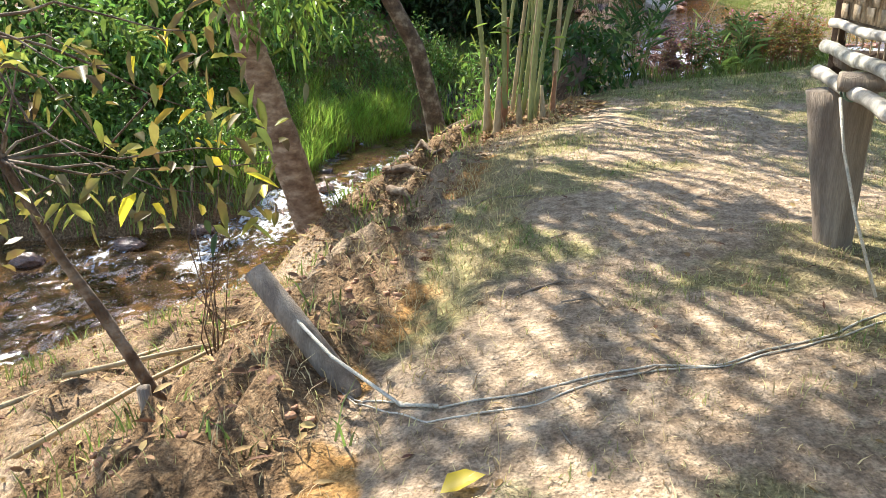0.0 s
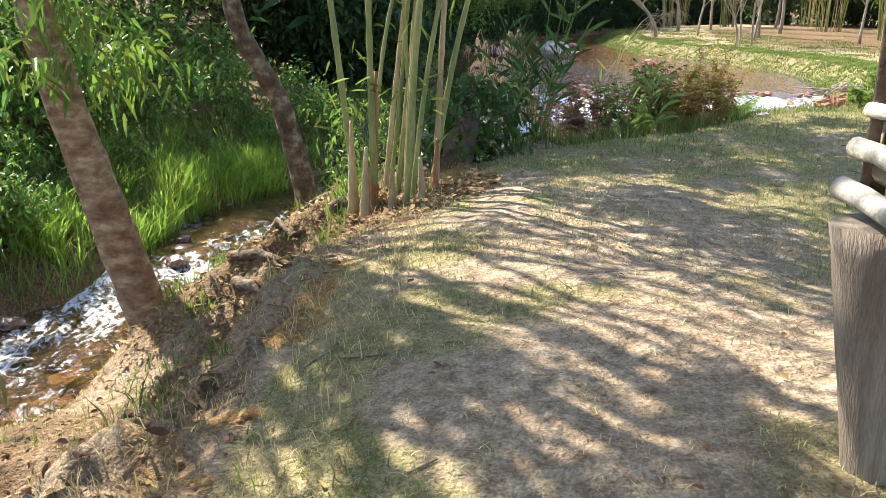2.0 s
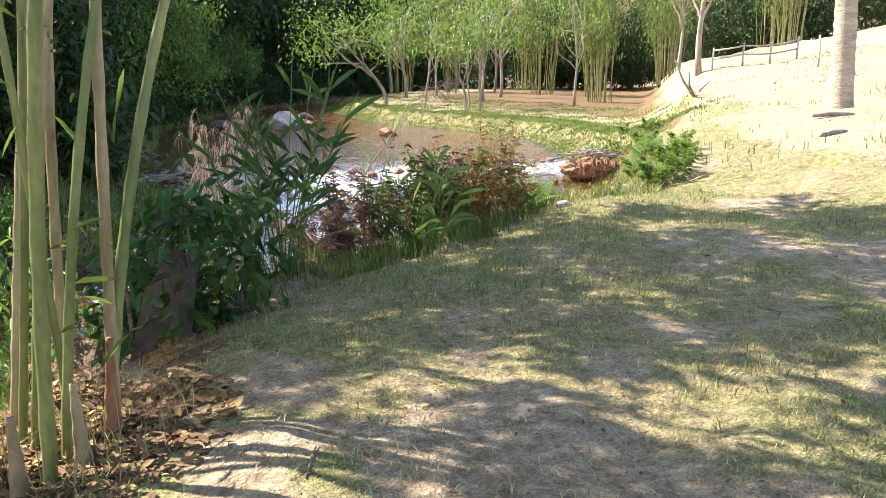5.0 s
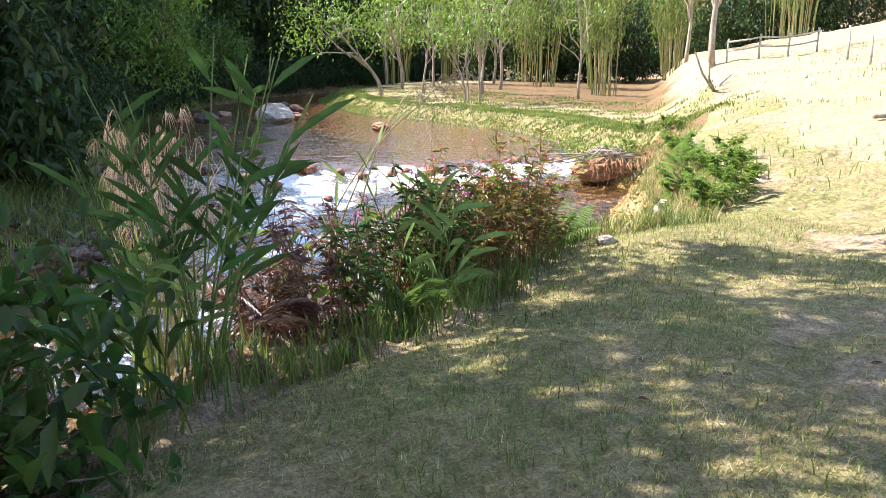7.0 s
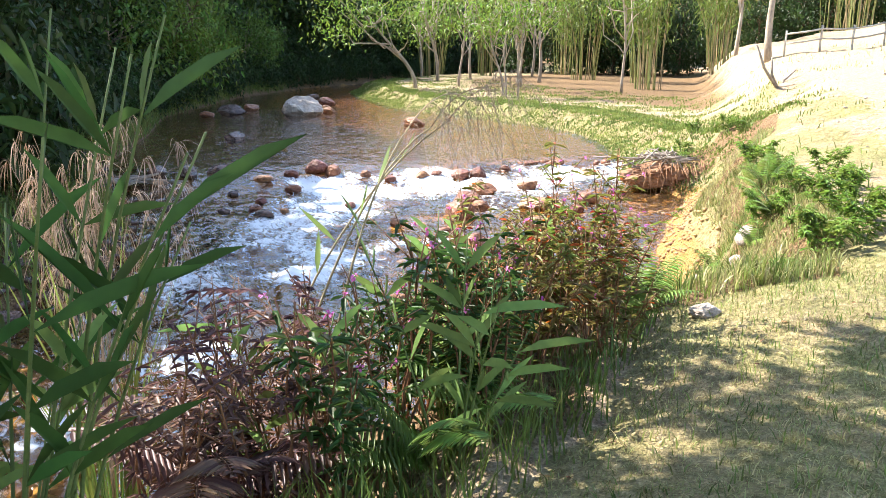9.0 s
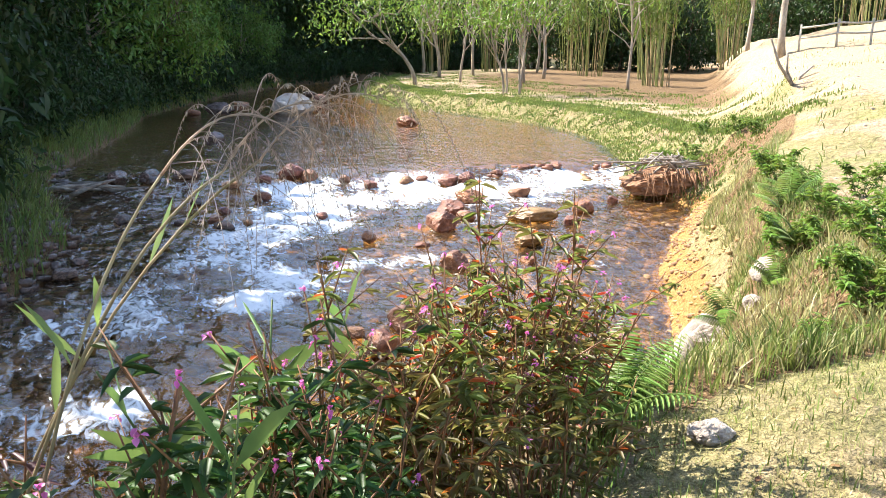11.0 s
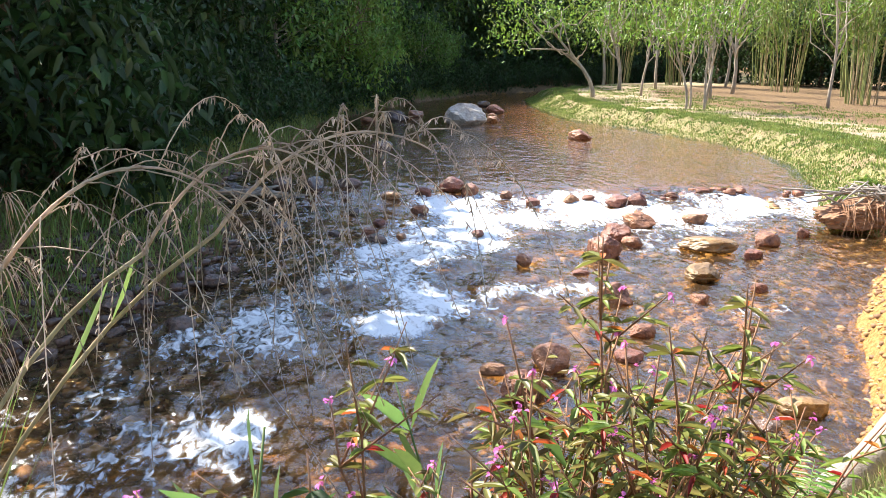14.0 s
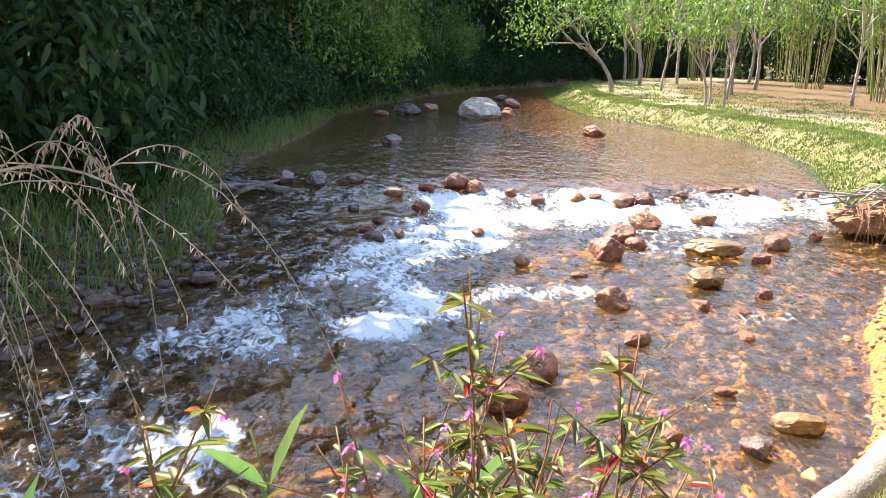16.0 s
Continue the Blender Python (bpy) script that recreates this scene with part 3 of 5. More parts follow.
foam = 0.06 + 0.53 * np.clip(fall * 1.1 + streak + 0.52 * run + 0.65 * mid_run, 0, 1) + 0.55 * fbm(flat_x / 0.9, flat_y / 1.5, 61)
foam = foam * np.clip(rough_water * 1.6, 0, 1)
wave = level(flat_x, flat_y) + rough_water * (0.16 * fbm(flat_x / 0.7, flat_y / 0.9, 71) + 0.05 * fbm(flat_x / 0.2, flat_y / 0.25, 75)) + 0.012 * fbm(flat_x / 0.5, flat_y / 0.8, 79)
mx, my = len(wx), len(wy)
ii, jj = np.meshgrid(np.arange(mx - 1), np.arange(my - 1))
quads = np.stack([jj * mx + ii, jj * mx + ii + 1, (jj + 1) * mx + ii + 1, (jj + 1) * mx + ii], -1).reshape(-1, 4)
quads = quads[keep[quads].all(1)]
used, back_to = np.unique(quads, return_inverse=True)
surf = fast_mesh("river", np.stack([flat_x, flat_y, wave], -1)[used], [back_to.reshape(-1, 4)], river_water, True)
surf.attributes.new("foam", "FLOAT", "POINT").data.foreach_set("value", foam[used].astype(np.float32))
solid("water", surf, river_water, "shallow brown river with white rapids over stones", "river", kind="structure")

# ---- trees of the river's edge ----
def random_ways(k, down=0.0):
    d = rng.normal(size=(k, 3))
    d[:, 2] -= down
    return d / np.linalg.norm(d, axis=1, keepdims=True)


def crown(centres, spread_xy, spread_z, each, length, width, droop=0.35, down=0.3):
    """Leaves in loose clumps round the centres."""
    g = Geo()
    for c in centres:
        k = max(4, int(each * rng.uniform(0.6, 1.4)))
        p = np.asarray(c) + rng.normal(size=(k, 3)) * np.array([spread_xy, spread_xy, spread_z])
        up = np.array([[0, 0, 1.0]]) + 0.6 * rng.normal(size=(k, 3))
        g.leaves(p, random_ways(k, down), up, length * rng.uniform(0.6, 1.3, k), width * rng.uniform(0.7, 1.2, k), droop)
    return g


def limbs(g, start, tips, r):
    """Crooked limbs from a trunk's point to the tips."""
    for tip in tips:
        a, b = np.asarray(start, dtype=float), np.asarray(tip, dtype=float)
        s = np.linspace(0, 1, 5)[:, None]
        mid = a + (b - a) * s + rng.normal(size=(5, 3)) * 0.06 * np.linalg.norm(b - a) * (s * (1 - s) * 4)
        g.tube(mid, np.linspace(r, r * 0.25, 5), 6)


def forest_tree(name, label, height, trunk_r, crown_r, clumps, each, leaf, leaf_l, leaf_w, bark, crown_from=0.35, fork=None):
    """A whole tree at the origin: trunk with limbs, and a crown of leaf clumps."""
    root = thing(name, label, "tree")
    g = Geo()
    s = np.linspace(0, 1, 8)
    bend = rng.uniform(-0.08, 0.08, 2) * height
    pts = np.stack([bend[0] * s ** 2, bend[1] * s ** 2, -0.3 + (height * 0.85 + 0.3) * s], 1)
    g.tube(pts, trunk_r * (1 - 0.75 * s) * (1 + 0.5 * np.exp(-s * 14)), 8, 0.06)
    tips = []
    for _ in range(clumps):
        f = rng.uniform(crown_from, 1.0)
        rad = crown_r * math.sin(math.pi * min(1, (f - crown_from) / (1 - crown_from) * 0.75 + 0.22)) * rng.uniform(0.45, 1.05)
        a = rng.uniform(0, 2 * math.pi)
        tips.append((bend[0] * f * f + rad * math.cos(a), bend[1] * f * f + rad * math.sin(a), height * f))
    for tip in tips[: max(6, clumps // 3)]:
        f = min(0.95, max(0.2, tip[2] / height * 0.75))
        limbs(g, (bend[0] * f * f, bend[1] * f * f, height * f * 0.9), [tip], trunk_r * 0.35)
    part("trunk", g, bark, root, smooth=True)
    part("crown", crown(tips, crown_r * 0.22, crown_r * 0.16, each, leaf_l, leaf_w), leaf, root)
    return root


def set_tree(proto, x, y, size, first):
    m = pose(x, y, ground(x, y), 0, 0, rng.uniform(0, 360))
    ob = proto if first else copy_thing(proto, m)
    ob.matrix_world = m @ Matrix.Diagonal((size, size, size * rng.uniform(0.9, 1.12), 1))
    return ob


# bank trees: shade is put into the dark leaf colour
dark_a = forest_tree("forest_tree", "tall broadleaf tree of the wooded river bank, its green darkened for shade", 11, 0.22, 3.6, 46, 62, leaf_forest, 0.42, 0.22, bark_mottled, 0.12)
dark_b = forest_tree("forest_tree", "dense tree hung with climbers, its green darkened for shade", 9, 0.18, 3.2, 44, 62, leaf_forest, 0.36, 0.20, bark_mottled, 0.06)
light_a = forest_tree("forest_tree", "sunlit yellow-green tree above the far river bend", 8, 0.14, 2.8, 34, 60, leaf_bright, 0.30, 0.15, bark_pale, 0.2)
# one undergrowth in two leaf colours: shade darkened in, sunlight brightened in
shrub_a = forest_tree("shrub", "undergrowth shrub on the wooded slope, shade put into its dark green", 2.4, 0.05, 1.5, 24, 40, leaf_forest, 0.26, 0.13, bark_mottled, 0.05)
shrub_b = forest_tree("shrub", "shrub above the lower run, sunlight put into its fresh green", 2.2, 0.05, 1.4, 22, 36, leaf_shrub, 0.24, 0.11, bark_mottled, 0.05)
tagged(shrub_b, category="shrub", group="undergrowth of the clearing")
for p in (dark_a, dark_b, light_a):
    tagged(p, group="trees of the river woods")
tagged(shrub_a, category="shrub", group="undergrowth of the wooded bank")
placed = {}


def plant_line(proto, line, offset, step, jitter, size, skip=lambda x, y: False):
    """Copies along a line, moved to its left by offset."""
    seg = np.diff(line, axis=0)
    lens = np.hypot(seg[:, 0], seg[:, 1])
    d = step * 0.5
    total = lens.sum()
    while d < total:
        k = int(np.searchsorted(np.cumsum(lens), d))
        f = (d - (np.cumsum(lens)[k] - lens[k])) / lens[k]
        px, py = np.asarray(line[k]) + seg[k] * f
        nx_, ny_ = -seg[k][1] / lens[k], seg[k][0] / lens[k]
        x, y = px + nx_ * offset + rng.uniform(-jitter, jitter), py + ny_ * offset + rng.uniform(-jitter, jitter)
        if not skip(x, y):
            set_tree(proto, x, y, size * rng.uniform(0.8, 1.25), proto not in placed)
            placed[proto] = True
        d += step * rng.uniform(0.75, 1.25)


wood_edge = FAR_SHORE[2:]
# gap along the sun's bearing, kept free of trees to light the shore
clearing = lambda x, y: 2.5 < 0.8 * x + 0.6 * y < 15.5 and x < 1.5 and y < 40
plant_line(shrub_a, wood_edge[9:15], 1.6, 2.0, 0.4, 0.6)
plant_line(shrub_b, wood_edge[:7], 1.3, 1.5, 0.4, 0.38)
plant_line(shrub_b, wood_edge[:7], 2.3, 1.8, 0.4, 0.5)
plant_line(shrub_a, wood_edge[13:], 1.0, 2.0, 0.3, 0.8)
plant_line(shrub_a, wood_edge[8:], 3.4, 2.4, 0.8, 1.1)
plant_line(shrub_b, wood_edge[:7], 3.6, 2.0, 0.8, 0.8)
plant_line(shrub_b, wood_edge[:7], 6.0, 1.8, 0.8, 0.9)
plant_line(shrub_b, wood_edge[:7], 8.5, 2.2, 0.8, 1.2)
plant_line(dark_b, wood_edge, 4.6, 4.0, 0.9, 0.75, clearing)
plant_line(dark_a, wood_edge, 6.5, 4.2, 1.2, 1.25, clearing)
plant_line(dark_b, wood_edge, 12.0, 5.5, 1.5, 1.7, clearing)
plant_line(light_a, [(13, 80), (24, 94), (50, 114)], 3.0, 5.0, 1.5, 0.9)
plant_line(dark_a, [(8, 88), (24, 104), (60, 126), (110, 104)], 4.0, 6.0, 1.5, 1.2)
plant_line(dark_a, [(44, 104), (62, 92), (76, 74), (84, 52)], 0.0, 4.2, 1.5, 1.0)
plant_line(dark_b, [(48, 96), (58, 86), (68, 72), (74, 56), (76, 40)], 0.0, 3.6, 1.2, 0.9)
# far-bend trees take a lighter leaf colour in place of sunlight
mid_a = forest_tree("forest_tree", "tree at the far river bend, sunlight put into its mid-green", 8, 0.15, 3.0, 40, 60, leaf_shrub, 0.32, 0.16, bark_pale, 0.08)
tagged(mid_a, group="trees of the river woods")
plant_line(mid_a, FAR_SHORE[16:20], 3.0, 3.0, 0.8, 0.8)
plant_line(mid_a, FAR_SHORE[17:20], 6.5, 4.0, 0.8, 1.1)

# ---- the two leaning river trees, the sapling ----
def river_tree(name, label, pts, r0, r1, bark, tips, limb_from, leaf, leaf_l, leaf_w, each, spread_xy):
    root = thing(name, label, "tree", pts[0])
    base = np.array(pts[0])
    p = np.array(pts) - base
    s = np.linspace(0, 1, 40)
    t = np.linspace(0, 1, len(p))
    fine = np.stack([np.interp(s, t, p[:, k]) for k in range(3)], 1)
    g = Geo()
    g.tube(fine, (r0 + (r1 - r0) * s) * (1 + 0.55 * np.exp(-s * 22)) * (1 + 0.02 * rng.uniform(-1, 1, 40)), 14, 0.06)
    tips = np.array(tips) - base
    limbs(g, fine[int(limb_from * 39)], tips, r1 * 0.22)
    part("trunk", g, bark, root, smooth=True)
    part("crown", crown(tips, spread_xy, spread_xy * 0.6, each, leaf_l, leaf_w), leaf, root)
    return root


def cloud(centre, size, k):
    return np.asarray(centre) + rng.uniform(-1, 1, (k, 3)) * np.asarray(size)


# crown is out of view, clumps set to throw dappled shade on the path
river_tree("river_tree", "leaning tree with ringed brown bark at the water's edge", [(-1.85, 12.6, -2.95), (-1.97, 12.62, -2.4), (-2.38, 12.7, -1.0), (-2.8, 12.8, 0.5), (-3.1, 12.8, 2.2), (-3.3, 12.7, 4.5)],
           0.29, 0.19, bark_ringed, np.concatenate([cloud((-2.2, 9.6, 6.6), (2.8, 3.6, 1.2), 66), cloud((-1.6, 7.1, 6.4), (1.7, 1.1, 0.8), 30)]), 0.96, leaf_bright, 0.20, 0.10, 38, 0.17)
# unseen crown, added wide of the trunk to shade the lawn
river_tree("bank_tree", "slanting tree with mottled lichen bark on the bank", [(0.05, 14.5, -1.7), (-0.1, 14.44, -0.9), (-0.36, 14.43, 0.2), (-0.85, 14.4, 1.1), (-1.2, 14.5, 2.6), (-1.3, 14.6, 4.0)],
           0.17, 0.10, bark_mottled, cloud((2.0, 15.4, 6.0), (3.6, 2.4, 1.2), 200), 0.95, leaf_bright, 0.22, 0.11, 42, 0.20)
# hanging sprays of the ringed tree
spray = thing("hanging_branch", "sunlit leafy branch hanging beside the leaning tree", "branch", (-2.9, 12.0, 2.0))
tips = cloud((0.9, -0.3, -0.6), (0.8, 0.5, 0.75), 16)
g = Geo()
limbs(g, (-0.2, 0.4, 0.4), tips[:9], 0.02)
part("branching_twig", g, stem_green, spray)
part("foliage", crown(tips, 0.16, 0.14, 22, 0.20, 0.06, 0.6, 0.8), leaf_bright, spray)

sap = thing("sapling", "thin bare-stemmed sapling with large yellowing leaves", "tree", (-1.62, 4.75, ground(-1.62, 4.75)))
b0 = np.array(sap.location)
stem = np.array([(-1.62, 4.75, b0[2] - 0.1), (-1.70, 4.72, -0.9), (-1.9, 4.65, -0.35), (-2.04, 4.58, 0.0), (-2.22, 4.48, 0.6), (-2.3, 4.4, 1.3)]) - b0
g = Geo()
g.tube(stem, np.linspace(0.045, 0.018, 6), 8, 0.12)
tips = cloud((-1.75, 4.5, 0.75), (0.85, 0.5, 0.5), 26) - b0
part("stem", g, bark_mottled, sap, smooth=True)
for k, tip in enumerate(tips[:18]):
    g = Geo()
    limbs(g, stem[-2] if k < 10 else stem[-1], [tip], 0.010)
    part("branch", g, bark_mottled, sap)
part("foliage", crown(tips, 0.13, 0.10, 7, 0.12, 0.055, 0.35, 0.5), leaf_balsam, sap)
part("yellow_foliage", crown(tips[::7], 0.25, 0.2, 4, 0.12, 0.07, 0.3, 0.8), leaf_yellow, sap, "yellowed leaves")
sap2 = thing("leafy_shoot", "leafy shoot with a few yellow leaves over the bank", "plant", (-1.75, 6.2, ground(-1.75, 6.2)))
b0 = np.array(sap2.location)
tips = cloud((-1.5, 5.9, 0.35), (0.22, 0.3, 0.4), 8) - b0
g = Geo()
for tip in tips:
    g = Geo()
    limbs(g, (0, 0, -0.05), [tip], 0.007)
    part("stem", g, bark_mottled, sap2)
part("foliage", crown(tips, 0.10, 0.12, 5, 0.11, 0.05, 0.4, 0.6), leaf_forest, sap2)
part("yellow_foliage", crown(np.array([[0.25, -0.3, 1.9]]), 0.06, 0.06, 3, 0.10, 0.07, 0.3, 0.8), leaf_yellow, sap2, "yellowed leaves")


# ---- bamboo ----
def culm(g, foot, tip, bow, r, joints, sides=7):
    """A jointed cane from foot to tip, bowed sideways."""
    s = np.linspace(0, 1, joints * 3 + 1)
    foot, tip = np.asarray(foot, dtype=float), np.asarray(tip, dtype=float)
    p = foot + (tip - foot) * s[:, None] + np.array([bow[0], bow[1], 0]) * (s ** 2.6)[:, None]
    swell = np.where(np.arange(len(s)) % 3 == 0, 1.16, 1.0)
    g.tube(p, r * (1 - 0.72 * s) * swell, sides)
    return p


clump = thing("bamboo_clump", "clump of tall green and dry bamboo canes with cut stubs", "bamboo", (1.0, 9.95, ground(1.0, 9.95)))
tops = []
for k in range(13):
    a, rad = rng.uniform(0, 2 * math.pi), 0.42 * math.sqrt(rng.uniform(0, 1))
    fx, fy = rad * math.cos(a) * 0.95, rad * math.sin(a) * 0.8
    h = rng.uniform(6.0, 9.0)
    g = Geo()
    # canes bowed wide so their unseen tops shade path and lawn
    p = culm(g, (fx, fy, -0.15), (fx * 1.6 + rng.uniform(-0.7, 1.0), fy * 1.6 + rng.uniform(-0.5, 0.5), h), (rng.uniform(-1.6, 4.6), rng.uniform(-1.8, 3.2)), rng.uniform(0.018, 0.032), 22)
    part("cane", g, culm_dry if k % 4 == 0 else culm_green, clump, smooth=True)
    tops += [p[int(len(p) * f)] for f in (0.5, 0.6, 0.68, 0.76, 0.84, 0.92, 0.99)]
for fx, fy, h, m in ((-0.22, -0.1, 1.15, culm_red), (-0.3, -0.22, 0.5, culm_dry), (-0.05, -0.32, 0.32, culm_dry), (0.22, -0.3, 0.42, culm_dry), (0.34, -0.1, 0.55, culm_red), (-0.4, 0.02, 0.7, culm_dry)):
    g = Geo()
    culm(g, (fx, fy, -0.15), (fx + rng.uniform(-0.05, 0.05), fy, h), (0, 0), 0.05, 5, 9)
    part("cut_stub", g, m, clump, "cut-off cane stub", True)
part("leaf_spray", crown(tops, 0.36, 0.28, 24, 0.24, 0.045, 0.35, 0.6), leaf_bamboo, clump)
low = cloud((0, 0, 1.3), (0.5, 0.5, 0.9), 16)
part("low_foliage", crown(low, 0.12, 0.12, 6, 0.16, 0.025, 0.3, 0.2), leaf_bamboo, clump)


def far_bamboo(x, y, canes, height, wide, first=None):
    root = thing("bamboo_clump", "far bamboo clump with bare pale canes and feathery tops", "bamboo", (x, y, ground(x, y)), "bamboo clumps of the grove")
    tops = []
    for _ in range(canes):
        g = Geo()
        a = rng.uniform(0, 2 * math.pi)
        rad = wide * math.sqrt(rng.uniform(0, 1))
        foot = (rad * math.cos(a), rad * math.sin(a), -0.2)
        h = height * rng.uniform(0.6, 1.1)
        lean = rng.uniform(0.8, 2.2)
        p = culm(g, foot, (foot[0] * lean, foot[1] * lean, h), (foot[0] * rng.uniform(0, 2.5), foot[1] * rng.uniform(0, 2.5)), rng.uniform(0.03, 0.055), 10, 5)
        tops += [p[int(len(p) * f)] for f in (0.52, 0.66, 0.78, 0.88, 0.98)]
        part("cane", g, culm_green if rng.uniform() < 0.6 else culm_dry, root, smooth=True)
    part("leaf_spray", crown(tops, 0.6, 0.5, 15, 0.42, 0.10, 0.4, 0.7), leaf_bamboo, root)
    return root


grove = [far_bamboo(41, 61, 20, 11.0, 1.0), far_bamboo(45.5, 77, 22, 12.0, 1.2)]
for k, (x, y) in enumerate(((51.5, 66), (57, 72), (40, 86), (60, 60), (50, 88), (64, 66), (57, 84), (36.5, 92), (47, 70), (66, 52))):
    copy_thing(grove[k % 2], pose(x, y, ground(x, y), 0, 0, rng.uniform(0, 360)))


def slim_tree(x, y, height, r, lean, label, bark, leaf, clumps, crown_r, each=26, base=0.55):
    """A slim tree of the grove, forked low, with a thin light crown."""
    root = thing("grove_tree", label, "tree", (x, y, ground(x, y)), "slim trees of the grove")
    s = np.linspace(0, 1, 9)
    p = np.stack([lean[0] * s ** 1.5 + 0.12 * np.sin(s * 7 + x), lean[1] * s ** 1.5 + 0.1 * np.sin(s * 5 + y), -0.2 + (height * 0.8) * s], 1)
    g = Geo()
    g.tube(p, r * (1 - 0.7 * s), 7, 0.1)
    tips = np.stack([p[-1][0] + rng.uniform(-1, 1, clumps) * crown_r, p[-1][1] + rng.uniform(-1, 1, clumps) * crown_r, rng.uniform(base, 1.1, clumps) * height], 1)
    for k, tip in enumerate(tips[:10]):
        limbs(g, p[3 + k % 5], [tip], r * 0.4)
    part("trunk", g, bark, root, smooth=True)
    part("crown", crown(tips, crown_r * 0.28, crown_r * 0.18, each, 0.26, 0.13), leaf, root)
    return root


slim_tree(24.8, 66.2, 6.5, 0.16, (-3.4, 0.8), "curved low tree leaning over the pool with light crown", bark_pale, leaf_bright, 30, 3.0, 40, 0.5)
slim_tree(31.0, 77.0, 8.5, 0.18, (-1.6, 0), "forked pale tree with light green crown", bark_pale, leaf_bright, 28, 3.2, 40, 0.45)
for x, y, h, r, lx in ((25.4, 54.0, 6.0, 0.08, -0.8), (25.9, 54.7, 6.5, 0.07, 0.5), (26.5, 54.3, 7, 0.08, 0.9), (30.0, 60.5, 8, 0.10, 0.4), (33.0, 66, 9, 0.12, -0.4), (29.5, 69, 8, 0.10, 0.6), (38.0, 72.0, 9, 0.17, 0.3),
                       (35.0, 79.0, 9, 0.14, -0.5), (44.0, 84.0, 9, 0.15, 0.5), (36.0, 57.0, 9, 0.11, -0.2), (48.0, 60.0, 10, 0.17, 0.3), (32.5, 85, 9, 0.15, 0.3)):
    slim_tree(x, y, h, r, (lx, 0.3), "slim bare-stemmed tree of the sunlit grove", bark_pale, leaf_bright, 18, 2.0, 28)
slim_tree(34.9, 43.2, 10, 0.2, (0.2, 0), "straight pale trunk beside the rail fence", bark_pale, leaf_forest, 20, 2.4, 30)
slim_tree(7.4, 58.0, 7.5, 0.12, (1.2, -0.8), "sunlit yellow-green tree leaning out of the dark bank", bark_mottled, leaf_bright, 40, 1.8, 50, 0.15)

palm = thing("palm_trunk", "pale ringed palm trunk on the sandy slope", "palm", (18.25, 19.85, ground(18.25, 19.85)))
s = np.linspace(0, 1, 60)
g = Geo().tube(np.stack([-0.4 * s ** 2, 0.2 * s, -0.3 + 8.3 * s], 1), 0.27 * (1 - 0.25 * s) * (1 + 0.03 * np.sin(s * 190)) * (1 + 0.35 * np.exp(-s * 30)), 16, 0.03)
part("trunk", g, bark_palm, palm, smooth=True)
g = Geo()
for k in range(14):
    a, f = k / 14 * 2 * math.pi, rng.uniform(0.2, 0.7)
    u = np.linspace(0.05, 1, 26)[:, None]
    d = np.array([[math.cos(a), math.sin(a), 0]])
    rib = np.array([[-0.4, 0.2, 8.0]]) + d * 2.6 * u + np.array([[0, 0, 1]]) * (f * u - 1.5 * u ** 2)
    side = np.array([[-math.sin(a), math.cos(a), -0.3]])
    g.leaves(rib, side + 0.5 * d, np.array([[0, 0, 1]]), 0.6, 0.05, 0.4)
    g.leaves(rib, -side * np.array([[1, 1, -1]]) + 0.5 * d, np.array([[0, 0, 1]]), 0.6, 0.05, 0.4)
part("frond_crown", g, leaf_shrub, palm)


# ---- rail fence, posts and sticks on the slope ----
fence = thing("rail_fence", "weathered two-rail wooden fence on the sandy crest", "fence", (35.2, 42.5, ground(35.2, 42.5)))
b0 = np.array(fence.location)
line = [(35.25, 42.5), (36.4, 41.4), (37.4, 40.4), (38.3, 39.4)]
heads = []
for x, y in line:
    z = ground(x, y)
    part("post", Geo().tube(np.array([(x, y, z - 0.3), (x, y + 0.02, z + 0.5), (x + 0.03, y, z + 1.25)]) - b0, 0.055, 7, 0.1), pole_pale, fence, smooth=True)
    heads.append((x, y, z))
for lift in (0.62, 1.08):
    for a, b in zip(heads[:-1], heads[1:]):
        part("rail", Geo().tube(np.array([(a[0], a[1] - 0.07, a[2] + lift), ((a[0] + b[0]) / 2, (a[1] + b[1]) / 2 - 0.07, (a[2] + b[2]) / 2 + lift - 0.03), (b[0], b[1] - 0.07, b[2] + lift)]) - b0, 0.045, 7, 0.1), pole_pale, fence, smooth=True)
for x, y, h in ((30.5, 31.2, 1.3), (28.2, 28.4, 1.0), (24.5, 22.2, 1.5), (23.5, 20.8, 0.8)):
    z = ground(x, y)
    solid("fence_stake", Geo().tube([(0, 0, -0.25), (0.02, 0, h * 0.5), (0.0, 0.03, h)], 0.045, 7, 0.1), pole_pale, "weathered wooden stake in the sandy slope", "stake", "stakes of the slope", at=(x, y, z), smooth=True)
for x, y, a, l in ((14.9, 17.2, 20, 1.3), (17.0, 19.0, -15, 1.0)):
    c, s_ = math.cos(radians(a)), math.sin(radians(a))
    solid("fallen_branch", Geo().tube([(-l / 2 * c, -l / 2 * s_, 0.03), (0, 0, 0.05), (l / 2 * c, l / 2 * s_, 0.03)], [0.05, 0.06, 0.04], 7, 0.15), driftwood, "short grey branch lying on the sand", "branch", at=(x, y, ground(x, y)), smooth=True)


# ---- the stilt hut ----
hut = thing("stilt_hut", "bamboo hut on log stilts with woven wall", "hut", (2.25, 4.93, 0.0))
U = Vector((-0.2, -0.98, 0)).normalized()
V = Vector((0.98, -0.2, 0)).normalized()


def along(u, v, z):
    return U * u + V * v + Vector((0, 0, z))


